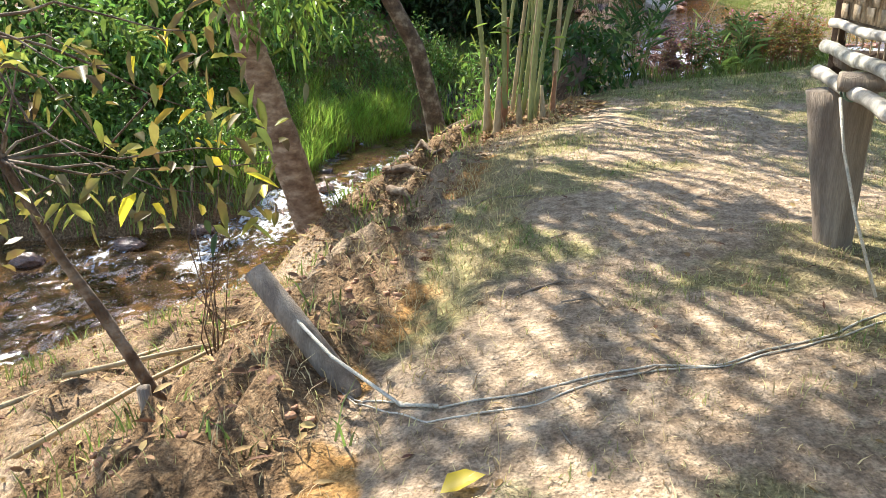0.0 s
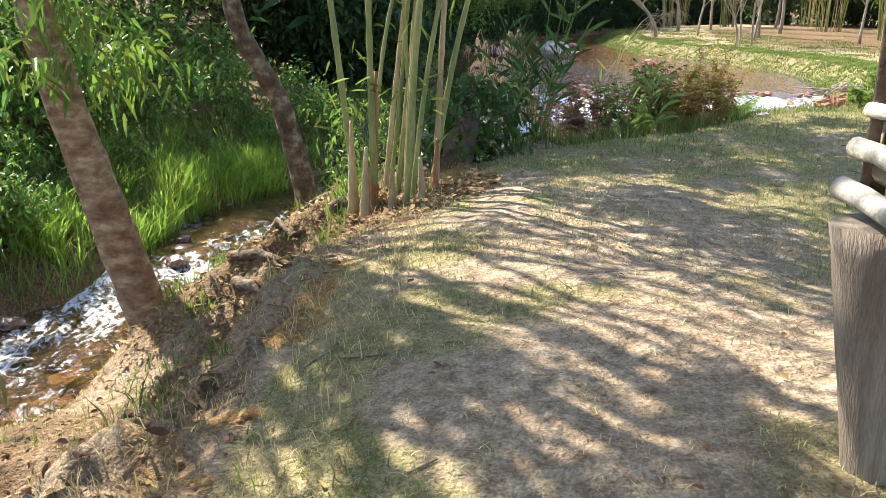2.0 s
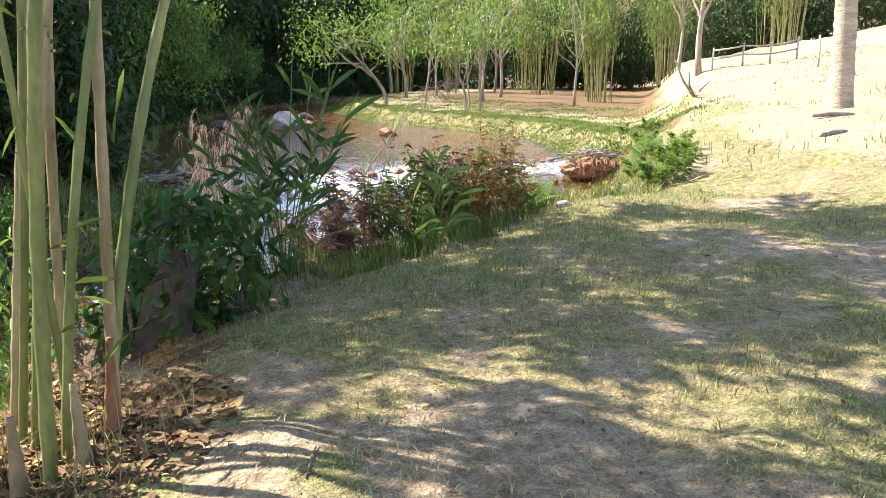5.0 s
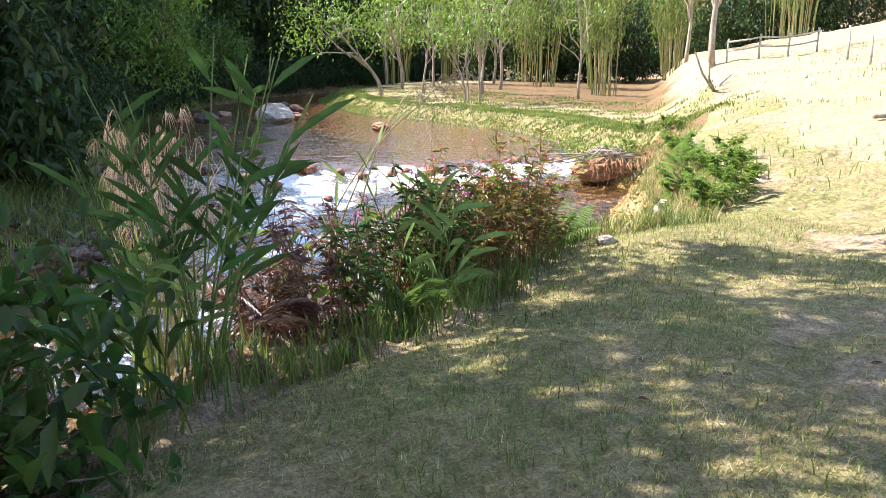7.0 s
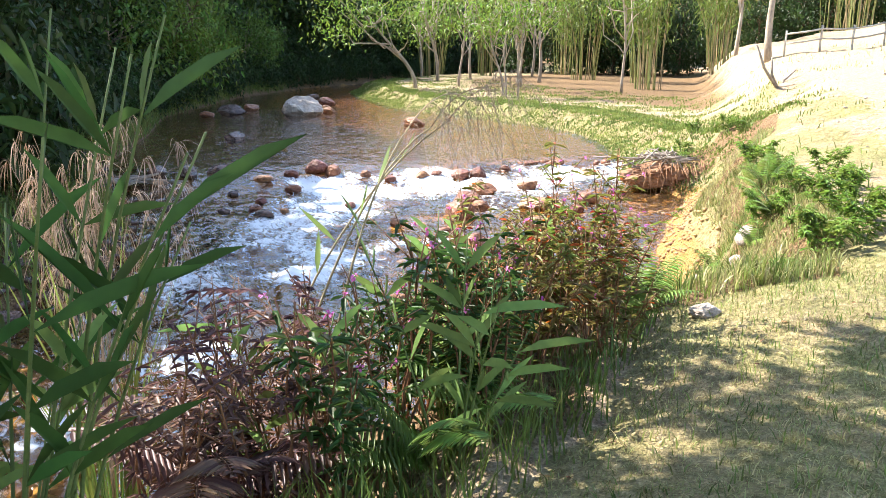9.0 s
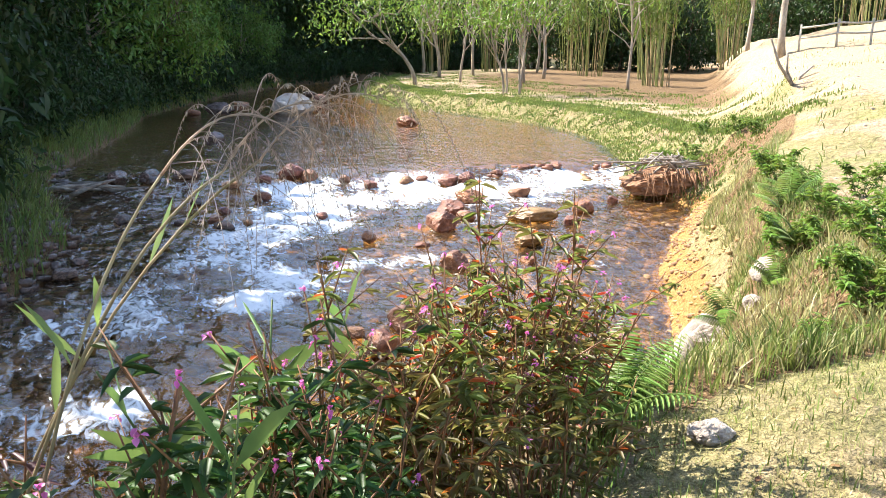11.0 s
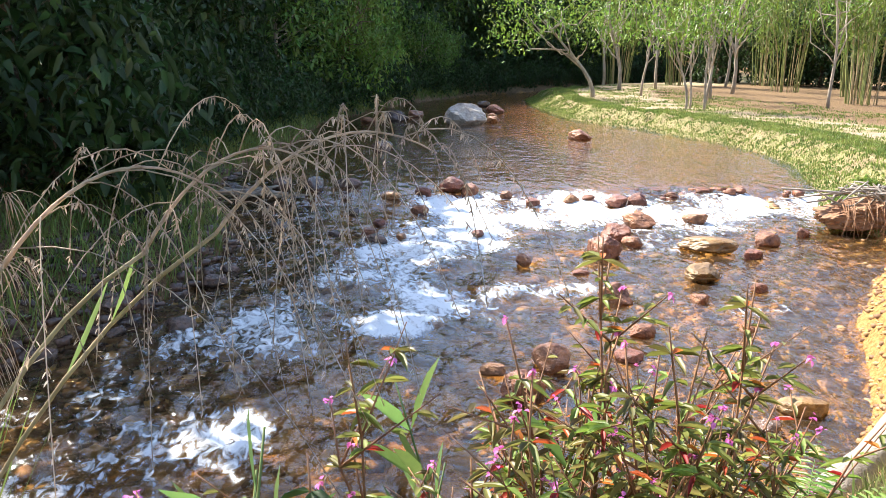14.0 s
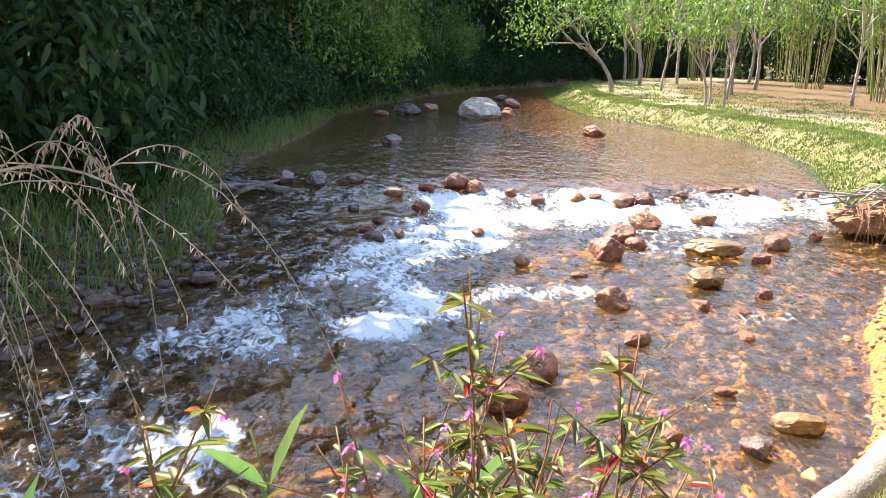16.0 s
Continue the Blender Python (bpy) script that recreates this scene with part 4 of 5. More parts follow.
frame_m = Matrix(((U.x, V.x, 0, 0), (U.y, V.y, 0, 0), (0, 0, 1, 0), (0, 0, 0, 1)))
wall = part("wall", Geo().box((3.2, 0.02, 1.5), frame_m @ Matrix.Translation((1.6, 0.03, 1.98))), timber_dark, hut)
part("wall", Geo().box((0.02, 2.4, 1.5), frame_m @ Matrix.Translation((0.01, 1.24, 1.98))), timber_dark, hut)
part("roof", Geo().box((4.0, 3.4, 0.12), frame_m @ Matrix.Translation((1.6, 1.2, 2.80))), timber_dark, hut, "dark thatched roof")
part("floor", Geo().box((3.2, 2.4, 0.05), frame_m @ Matrix.Translation((1.62, 1.24, 1.2))), strip_bamboo, hut)
part("corner_post", Geo().tube([along(-0.03, 0.02, 0.9), along(-0.03, 0.02, 2.75)], 0.04, 8), timber_dark, hut, smooth=True)
for name, z, v, r, m, u0, u1 in (("edge_pole", 1.205, -0.02, 0.024, pole_pale, -0.03, 3.2), ("edge_pole", 1.075, -0.035, 0.034, pole_blotched, -0.06, 3.2), ("floor_pole", 0.93, -0.05, 0.037, pole_pale, -0.10, 3.3)):
    k = 20
    pts = [along(u0 + (u1 - u0) * i / k, v + 0.004 * math.sin(i * 2.1), z + 0.006 * math.sin(i * 1.3)) for i in range(k + 1)]
    part(name, Geo().tube(pts, r * (1 + 0.10 * (np.arange(k + 1) % 4 == 0)), 12, 0.03), m, hut, smooth=True)
part("cross_beam", Geo().tube([along(-0.05, 0.10, 1.0), along(-0.05, 2.4, 1.0)], 0.055, 10, 0.04), timber_dark, hut, smooth=True)
part("joist_end", Geo().tube([along(0.72, -0.13, 0.985), along(0.72, 2.3, 0.985)], 0.048, 10, 0.04), timber_grey, hut, smooth=True)
part("floor_cleat", Geo().tube([along(-0.08, 0.04, 1.01), along(0.20, 0.04, 1.01)], 0.045, 10, 0.04), timber_grey, hut, smooth=True)
top_z = 0.86
for k, (u, v) in enumerate(((0.12, 0.09), (3.0, 0.09), (0.12, 2.2), (3.0, 2.2))):
    x, y = (hut.location + along(u, v, 0)).xy
    z = ground(x, y)
    s = np.linspace(0, 1, 12)
    lean = -0.055
    p = np.stack([along(u, v, 0).x + lean * (s - 0.2), along(u, v, 0).y - 0.03 + 0.06 * s, z - 0.12 + (top_z - z + 0.12) * s], 1)
    g = Geo().tube(p, 0.098 + 0.085 * s ** 1.2, 18, 0.02)
    part("stilt_post", g, timber_grey, hut, "thick tapered log post", True)
for k in range(26):
    u, h = 0.05 + k * 0.12 + rng.uniform(-0.03, 0.03), rng.uniform(0.05, 0.12)
    part("loose_strip", Geo().box((0.018, 0.004, h), frame_m @ Matrix.Translation((u, 0.0, 1.185 - h / 2))), strip_bamboo, hut)
upright = Geo().box((0.054, 0.007, 1.48), Matrix()).mesh("strip", strip_bamboo)
cross = Geo().box((0.118, 0.006, 0.066), frame_m).mesh("strip", strip_bamboo)
upright.transform(frame_m)
for i in range(53):
    ob = part("strip", upright, strip_bamboo, wall)
    ob.location = along(0.035 + i * 0.06, 0.012 + rng.uniform(-0.002, 0.002), 1.975)
for j in range(19):
    for i in range(13):
        ob = part("strip", cross, strip_bamboo, wall)
        ob.location = along(0.095 + i * 0.24 + (j % 4) * 0.06, 0.002 + rng.uniform(-0.002, 0.001), 1.28 + j * 0.075 + rng.uniform(-0.004, 0.004))
cord = thing("tied_cord", "pale cord wound round the hut's pole and slanting to the ground", "cord", (2.25, 4.93, 0.0))
for u in (0.63, 0.70):
    ring = [along(u + 0.02 * math.sin(a), -0.05 + 0.044 * math.cos(a), 0.93 + 0.044 * math.sin(a)) for a in np.linspace(0, 2 * math.pi, 17)]
    part("winding", Geo().tube(ring, 0.007, 6), cord_green, cord, smooth=True)
foot_z = ground(*(hut.location + along(0.95, 0.12, 0)).xy)
part("loose_end", Geo().tube([along(0.66, -0.10, 0.90), along(0.74, -0.07, 0.66), along(0.84, 0.0, 0.36), along(0.95, 0.12, foot_z + 0.01)], 0.008, 6), rope_fibre, cord, smooth=True)

# ---- stake and ropes ----
solid("leaning_stake", Geo().tube([(0.03, -0.03, -0.25), (0, 0, 0), (-0.21, 0.12, 0.24), (-0.42, 0.24, 0.47)], [0.06, 0.058, 0.056, 0.056], 10, 0.05), timber_grey, "short grey stake leaning out over the bank", "stake", at=(-0.34, 3.45, ground(-0.34, 3.45)), smooth=True)
solid("short_stake", Geo().tube([(0, 0, -0.2), (0.01, 0, 0.15), (0, 0.01, 0.33)], 0.035, 8, 0.08), timber_grey, "short thin stake in the lower bank", "stake", at=(-1.42, 3.9, ground(-1.42, 3.9)), smooth=True)


def lying(name, pts, r, m, label, category, lift=0.0):
    """A rope or pole laid over the ground along a few plan points."""
    p = np.array(pts, dtype=float)
    t = np.linspace(0, 1, len(p))
    s = np.linspace(0, 1, 60)
    x, y = np.interp(s, t, p[:, 0]), np.interp(s, t, p[:, 1])
    z = land(x, y)[0] + r + lift
    return solid(name, Geo().tube(np.stack([x, y, z], 1), r, 6), m, label, category, smooth=True)


lying("rope", [(-0.34, 3.4), (0.05, 3.12), (0.6, 3.15), (1.1, 3.25), (1.7, 3.5), (2.3, 3.9)], 0.0045, rope_fibre, "pale rope lying slack across the path", "rope")
lying("rope", [(-0.36, 3.4), (0.0, 3.05), (0.45, 3.05), (1.0, 3.2), (1.6, 3.42), (2.3, 3.8)], 0.004, rope_fibre, "second pale rope beside the first", "rope")
g = Geo()
za = ground(-0.34, 3.45)
g.tube([(-0.66, 3.63, za + 0.36), (-0.4, 3.42, za + 0.18), (-0.1, 3.2, za + 0.07), (0.05, 3.12, ground(0.05, 3.12) + 0.015)], 0.008, 6)
solid("rope", g, rope_fibre, "rope tied to the leaning stake", "rope", smooth=True)
for a, b in (((-3.7, 6.0), (-1.6, 8.0)), ((-3.0, 6.2), (-1.2, 7.2)), ((-2.9, 5.0), (-1.5, 6.6))):
    ends = [np.array((*q, ground(*q) + 0.05)) for q in (a, b)]
    solid("fallen_pole", Geo().tube([ends[0], (ends[0] + ends[1]) / 2 + np.array((0, 0.03, 0.03)), ends[1]], [0.024, 0.02, 0.014], 7, 0.1), culm_dry, "thin dead pole lying on the lower bank", "pole", smooth=True)


# ---- rocks ----
def stone_mesh(seed, squash, detail=3, rough=0.32):
    """A broken stone: a ball cut flat by a dozen planes, then roughened."""
    dice = np.random.default_rng(int(seed * 100))
    bm = bmesh.new()
    bmesh.ops.create_icosphere(bm, subdivisions=detail + 1, radius=0.5)
    ways = dice.normal(size=(15, 3))
    ways /= np.linalg.norm(ways, axis=1, keepdims=True)
    cuts = dice.uniform(0.62, 0.95, 15)
    for v in bm.verts:
        c = np.array(v.co.normalized())
        along_ = ways @ c
        r = min(1.0, float(np.min(np.where(along_ > 0.05, cuts / np.maximum(along_, 0.05), 9))))
        q = Vector(c)
        r += 0.22 * rough * noise.noise(q * 3.1 + Vector((seed, 0, 0))) + 0.16 * rough * noise.noise(q * 8 + Vector((0, seed, 0)))
        v.co = q * 0.55 * r
        v.co.z *= squash
    me = bpy.data.meshes.new("rock")
    bm.to_mesh(me)
    bm.free()
    return me


def rock(x, y, size, m, label, seed, squash=0.7, sink=0.25, z=None, group="stones of the rapids"):
    me = stone_mesh(seed * 3.7, squash)
    me.materials.append(m)
    ob = solid("rock", me, m, label, "rock", group)
    z = max(ground(x, y), float(level(np.array(x), np.array(y)))) if z is None else z
    ob.matrix_world = pose(x, y, z + size * squash * (0.5 - sink), 0, 0, rng.uniform(0, 360)) @ Matrix.Diagonal((0.75 * size * rng.uniform(0.9, 1.3), 0.75 * size * rng.uniform(0.75, 1.0), 0.8 * size, 1))
    return ob


rock(13.3, 52.4, 2.6, stone_grey, "big pale grey boulder standing in the still pool", 1, 0.6, 0.3)
pool_stones = ((14.9, 53.4, 1.0), (16.5, 44.9, 1.25), (10.0, 54.1, 1.6), (11.5, 57.0, 1.25), (16.8, 60.7, 1.5), (17.4, 66.6, 1.2), (8.6, 53.0, 0.9), (15.6, 56.5, 0.8))
for k, (x, y, s) in enumerate(pool_stones):
    rock(x, y, s, stone_red if k % 3 < 2 else stone_wet, "reddish-brown stone breaking the still pool", 140 + k, 0.5, 0.3)
reds = ((10.9, 27.3, 1.0), (11.6, 28.5, 0.8), (11.7, 27.9, 0.5), (12.4, 29.3, 0.95), (10.1, 24.7, 0.75), (12.8, 31.5, 0.7), (13.3, 31.4, 0.7), (10.7, 31.6, 0.5), (11.7, 31.7, 0.55), (13.9, 29.6, 0.65),
        (14.5, 27.7, 0.7), (13.7, 26.8, 0.5), (9.2, 26.9, 0.45), (11.4, 24.4, 0.45), (11.9, 24.1, 0.35), (9.9, 23.2, 0.45), (9.4, 22.4, 0.48), (8.3, 22.3, 0.75), (7.7, 21.5, 0.75), (7.5, 22.2, 0.38),
        (11.5, 23.2, 0.3), (15.7, 28.3, 0.45), (7.9, 31.0, 0.5), (9.0, 33.0, 0.9), (9.4, 32.6, 0.7))
for k, (x, y, s) in enumerate(reds):
    rock(x, y, s, stone_red, "wet reddish-brown stone breaking the rapids", 10 + k, rng.uniform(0.5, 0.75), 0.34)
more_reds = ((8.2, 32.6, 0.5), (12.2, 31.9, 0.4), (14.4, 31.9, 0.45), (15.3, 32.1, 0.5), (16.4, 32.2, 0.45), (10.2, 32.2, 0.45), (6.9, 30.0, 0.4), (8.8, 29.0, 0.35), (7.2, 28.9, 0.35), (12.9, 30.4, 0.4), (10.4, 21.6, 0.3),
             (9.3, 20.6, 0.4), (8.4, 20.4, 0.35), (10.0, 26.1, 0.3), (12.7, 24.9, 0.35), (6.6, 29.2, 0.5), (7.4, 32.4, 0.6))
for k, (x, y, s) in enumerate(more_reds):
    rock(x, y, s, stone_red, "small reddish stone of the rapids", 170 + k, rng.uniform(0.45, 0.7), 0.34)
for k, (x, y, s) in enumerate(((13.1, 27.5, 1.1), (10.8, 20.7, 0.75), (12.1, 25.7, 0.9))):
    rock(x, y, s, stone_ochre, "flat ochre-brown stone washed by the shallows", 40 + k, 0.42, 0.3)
darks = ((3.5, 24.2, 0.6), (4.8, 29.9, 0.5), (6.0, 26.5, 0.35), (3.8, 26.2, 0.55), (4.0, 27.0, 0.4), (2.6, 24.7, 0.6), (2.4, 24.2, 0.4), (1.9, 23.4, 0.6), (8.1, 41.5, 0.85), (4.8, 33.6, 0.8), (5.6, 33.4, 0.9), (6.4, 33.6, 0.9),
         (2.7, 24.1, 0.35), (3.6, 33.5, 0.6), (6.4, 31.1, 0.45), (5.9, 29.3, 0.35), (6.7, 28.7, 0.5), (10.1, 20.3, 0.5), (12.5, 29.6, 0.6), (-4.9, 12.6, 0.7), (-3.9, 13.2, 0.5), (-6.2, 11.9, 0.6), (-1.6, 16.2, 0.4), (-2.2, 15.6, 0.5))
for k, (x, y, s) in enumerate(darks):
    rock(x, y, s, stone_wet, "dark wet stone at the shaded side of the river", 60 + k, rng.uniform(0.4, 0.65), 0.38)
for k, (x, y, s) in enumerate(((10.2, 18.2, 0.5), (10.45, 17.95, 0.4), (10.8, 18.2, 0.5))):
    rock(x, y, s, stone_grey, "pale sandstone lump beside the grey log", 100 + k, 0.7, 0.2, group="pale lumps by the log")
solid("bank_stone", stone_mesh(9.1, 0.6), stone_grey, "small white stone on the lawn's rim", "stone", at=(6.97, 14.52, ground(6.97, 14.52) + 0.03)).data.materials.append(stone_grey)
bpy.data.objects["bank_stone"].scale = (0.22, 0.18, 0.16)


def pebbles(name, label, pts, lo, hi, m):
    """Many small stones in one mesh, each a rough eight-cornered lump."""
    k = len(pts)
    base = np.array([(sx, sy, sz) for sx in (-1, 1) for sy in (-1, 1) for sz in (-1, 1)], dtype=float)
    sz = rng.uniform(lo, hi, (k, 1, 1)) * rng.uniform(0.6, 1.2, (k, 1, 3)) * np.array([1, 1, 0.55])
    a = rng.uniform(0, 2 * np.pi, k)
    v = base[None] * sz * rng.uniform(0.55, 1.0, (k, 8, 3))
    c, s_ = np.cos(a)[:, None], np.sin(a)[:, None]
    v = np.stack([v[..., 0] * c - v[..., 1] * s_, v[..., 0] * s_ + v[..., 1] * c, v[..., 2]], -1) + pts[:, None]
    q = np.array([(0, 1, 3, 2), (4, 6, 7, 5), (0, 4, 5, 1), (2, 3, 7, 6), (0, 2, 6, 4), (1, 5, 7, 3)])
    g = Geo().add(v.reshape(-1, 3), (np.arange(k)[:, None, None] * 8 + q[None]).reshape(-1, 4))
    return solid(name, g, m, label, "stones", kind="stuff")


def scatter(x0, x1, y0, y1, k, test):
    x, y = rng.uniform(x0, x1, k), rng.uniform(y0, y1, k)
    ok = test(x, y)
    return np.stack([x[ok], y[ok], land(x[ok], y[ok])[0]], 1)


pebbles("gravel_bank", "yellow-brown gravel of the shallow river bed and shore", scatter(7, 17.5, 18, 29, 9000, lambda x, y: (reach(SHORE, x, y) < np.where(inside(RIVER, x, y), 2.6, 0.9)) & ~(inside(TOP, x, y))), 0.015, 0.06, pebble)
pebbles("shore_stones", "dark stones along the shaded shore", scatter(0.0, 7, 21.5, 36, 5200, lambda x, y: (reach(FAR_SHORE, x, y) < 1.8)), 0.04, 0.16, stone_wet)
pebbles("weir_stones", "reddish stones of the weir", scatter(5, 18, 31.0, 34.5, 900, lambda x, y: inside(RIVER, x, y) & (np.abs(y + 0.10 * (x - 10) - 32.9) < 0.7) & (vnoise(x / 0.8, y / 0.8, 3) > 0.05)) + np.array([0, 0, 0.22]), 0.06, 0.17, stone_red)
pebbles("bed_stones", "stones of the river bed", scatter(2, 17, 17.5, 31.5, 3400, lambda x, y: inside(RIVER, x, y)), 0.05, 0.15, pebble)
pebbles("run_stones", "stones under the lower run", scatter(-7, 2, 9, 20, 500, lambda x, y: inside(RIVER, x, y)), 0.08, 0.2, stone_wet)

# ---- driftwood and log ----
log = thing("grey_log", "hollow grey log with a broken end sticking out over the water", "log", (10.5, 18.7, -1.4))
s = np.linspace(0, 1, 12)
part("trunk", Geo().tube(np.stack([-1.15 * s + 0.1, -0.28 * s, -0.68 * s], 1), 0.19 - 0.03 * s + 0.02 * np.sin(s * 9), 14, 0.05), driftwood, log, smooth=True)
part("side_pole", Geo().tube([(-0.15, -0.45, -0.25), (-0.6, -0.42, -0.5), (-1.2, -0.38, -0.72)], 0.03, 8, 0.08), driftwood, log, smooth=True)
part("broken_end", Geo().tube([(-1.0, -0.24, -0.6), (-1.2, -0.3, -0.72), (-1.32, -0.33, -0.78)], [0.15, 0.1, 0.02], 10, 0.2), timber_dark, log)
heap = thing("driftwood_heap", "heap of roots and bleached driftwood on a clay clump", "driftwood", (17.2, 28.3, -2.0))
me = stone_mesh(4.4, 0.55, 4, 0.6)
me.materials.append(clay_clump)
c = part("clay_clump", me, clay_clump, heap)
c.scale, c.location = (2.3, 1.2, 1.2), (0.2, 0.25, 0.4)
for _ in range(46):
    p = rng.uniform(-1, 1, 3) * np.array([0.8, 0.5, 0.15]) + np.array([0, 0.1, 0.85])
    d = rng.normal(size=3) * np.array([0.6, 0.5, 0.2])
    part("branch", Geo().tube([p - d * 0.6, p + rng.normal(size=3) * 0.06, p + d * 0.6], [0.02, 0.025, 0.008], 5), driftwood, heap)
for _ in range(50):
    p = rng.uniform(-1, 1, 3) * np.array([1.1, 0.2, 0.1]) + np.array([0.2, -0.45, 0.75])
    part("root", Geo().tube([p, p + np.array([rng.uniform(-0.1, 0.1), -0.15, -0.3]), p + np.array([rng.uniform(-0.2, 0.2), -0.22, -0.7])], [0.015, 0.012, 0.004], 4), clay_clump, heap)
wood = thing("driftwood_heap", "bleached branches stranded on the shaded shore", "driftwood", (4.1, 32.4, ground(4.1, 32.4) + 0.1))
for _ in range(9):
    p = rng.uniform(-1, 1, 3) * np.array([0.9, 0.6, 0.1]) + np.array([0, 0, 0.25])
    d = np.array([rng.uniform(0.5, 1.1), rng.uniform(-0.6, 0.3), rng.uniform(-0.1, 0.25)])
    part("branch", Geo().tube([p - d * 0.6, p + rng.normal(size=3) * 0.06, p + d * 0.7], [0.05, 0.06, 0.02], 7, 0.1), driftwood, wood, smooth=True)

# ---- bank plants ----
def lancets(g, p, axis_up, count, length, width, gap=0.35, droop=0.45):
    """Leaves set along a stem's upper part."""
    p = np.asarray(p)
    t = rng.uniform(gap, 1.0, count)
    i = np.clip((t * (len(p) - 1)).astype(int), 0, len(p) - 1)
    a = rng.uniform(0, 2 * np.pi, count)
    d = np.stack([np.cos(a), np.sin(a), rng.uniform(-0.1, 0.7, count)], 1)
    g.leaves(p[i], d, np.array([[0, 0, 1.0]]), length * rng.uniform(0.6, 1.2, count), width * rng.uniform(0.7, 1.2, count), droop)


def balsam(label, height, stems, leaf, stem_m, flowers, red, wide=0.28, leaf_l=0.10, leaf_w=0.024, per=17):
    """A branching herb: stems, narrow leaves, and some flowers and reddened leaves."""
    root = thing("balsam_plant", label, "plant", group="herbs of the bank")
    gs, gl, gr = Geo(), Geo(), Geo()
    heads = []
    for _ in range(stems):
        a, h = rng.uniform(0, 2 * math.pi), height * rng.uniform(0.6, 1.05)
        f = rng.uniform(0.02, 0.08)
        s = np.linspace(0, 1, 8)
        out = wide * rng.uniform(0.3, 1.2)
        p = np.stack([math.cos(a) * (f + out * s ** 1.3), math.sin(a) * (f + out * s ** 1.3), -0.1 + (h + 0.1) * s], 1) + rng.normal(size=(8, 3)) * 0.012
        gs.tube(p, np.linspace(0.009, 0.003, 8), 5)
        lancets(gl, p, None, per, leaf_l, leaf_w)
        heads.append(p[-1])
        for _ in range(3):
            k = rng.integers(4, 7)
            d = np.array([rng.normal() * 0.14, rng.normal() * 0.14, rng.uniform(0.1, 0.28)]) * height
            b = p[k] + d * np.linspace(0, 1, 5)[:, None]
            gs.tube(b, np.linspace(0.005, 0.002, 5), 4)
            lancets(gl, b, None, per // 2, leaf_l * 0.9, leaf_w, 0.2)
            lancets(gr, b, None, red, leaf_l * 0.9, leaf_w, 0.2) if red else None
            heads.append(b[-1])
    part("branching_stem", gs, stem_m, root)
    part("foliage", gl, leaf, root)
    if red:
        part("red_foliage", gr, leaf_red, root, "reddened leaves")
    if flowers:
        for h in heads:
            if rng.uniform() < flowers:
                k = 5
                gf = Geo().leaves(h + rng.normal(size=(k, 3)) * 0.006, random_ways(k), np.array([[0, 0, 1.0]]), 0.018, 0.017, 0.2)
                part("flower", gf, petal_pink, root)
    return root


def put(root, spots, sizes=(0.85, 1.15), z=None, tilt=6):
    """Set a plant at the first spot and copies of it at the others."""
    for k, (x, y) in enumerate(spots):
        m = pose(x, y, ground(x, y) if z is None else z, rng.uniform(-tilt, tilt), rng.uniform(-tilt, tilt), rng.uniform(0, 360))
        ob = root if k == 0 else copy_thing(root, m)
        s = rng.uniform(*sizes)
        ob.matrix_world = m @ Matrix.Diagonal((s, s, s, 1))


fresh = balsam("flowering herb with narrow green leaves and pink flowers", 1.2, 6, leaf_balsam, stem_red, 0.3, 1)
fresh_b = balsam("flowering herb with yellow-green leaves and red-brown stems", 1.3, 6, leaf_balsam, stem_red, 0.22, 1, 0.36)
fresh_c = balsam("bushy green herb on the river bank", 0.95, 7, leaf_climber, stem_red, 0.08, 0, 0.3, 0.10, 0.028, 15)
dusky = balsam("dusky herb with dark purple drooping leaves", 1.05, 6, leaf_purple, stem_red, 0.05, 0, 0.3, 0.09, 0.022, 22)
put(fresh, [(5.75, 14.45), (6.1, 14.6), (5.95, 14.85), (5.5, 14.7)], (0.78, 0.95))
put(fresh_b, [(6.0, 14.4), (5.7, 14.95), (6.2, 15.1), (5.95, 15.3), (6.3, 14.7)], (0.72, 0.90))
put(fresh_c, [(4.8, 14.0), (5.1, 14.2), (4.5, 13.8), (5.0, 14.6), (5.4, 14.9), (4.4, 14.2), (4.15, 13.6), (5.6, 15.2), (4.75, 14.4), (5.2, 14.0), (4.95, 13.8), (6.3, 15.5)], (0.8, 1.1))
low_herb = balsam("low leafy herb with pink flowers at the bank's rim", 0.85, 7, leaf_balsam, stem_red, 0.3, 1, 0.34, 0.10, 0.024, 18)
put(low_herb, [(5.6, 14.3), (5.4, 14.5), (5.8, 14.65), (6.1, 14.35), (6.35, 14.9), (5.3, 14.4), (5.2, 14.7), (5.45, 14.25)], (0.75, 0.95))
put(dusky, [(3.95, 13.85), (3.7, 14.0), (4.2, 14.3), (3.45, 13.6), (3.85, 13.6), (4.1, 14.0)], (0.8, 1.05))


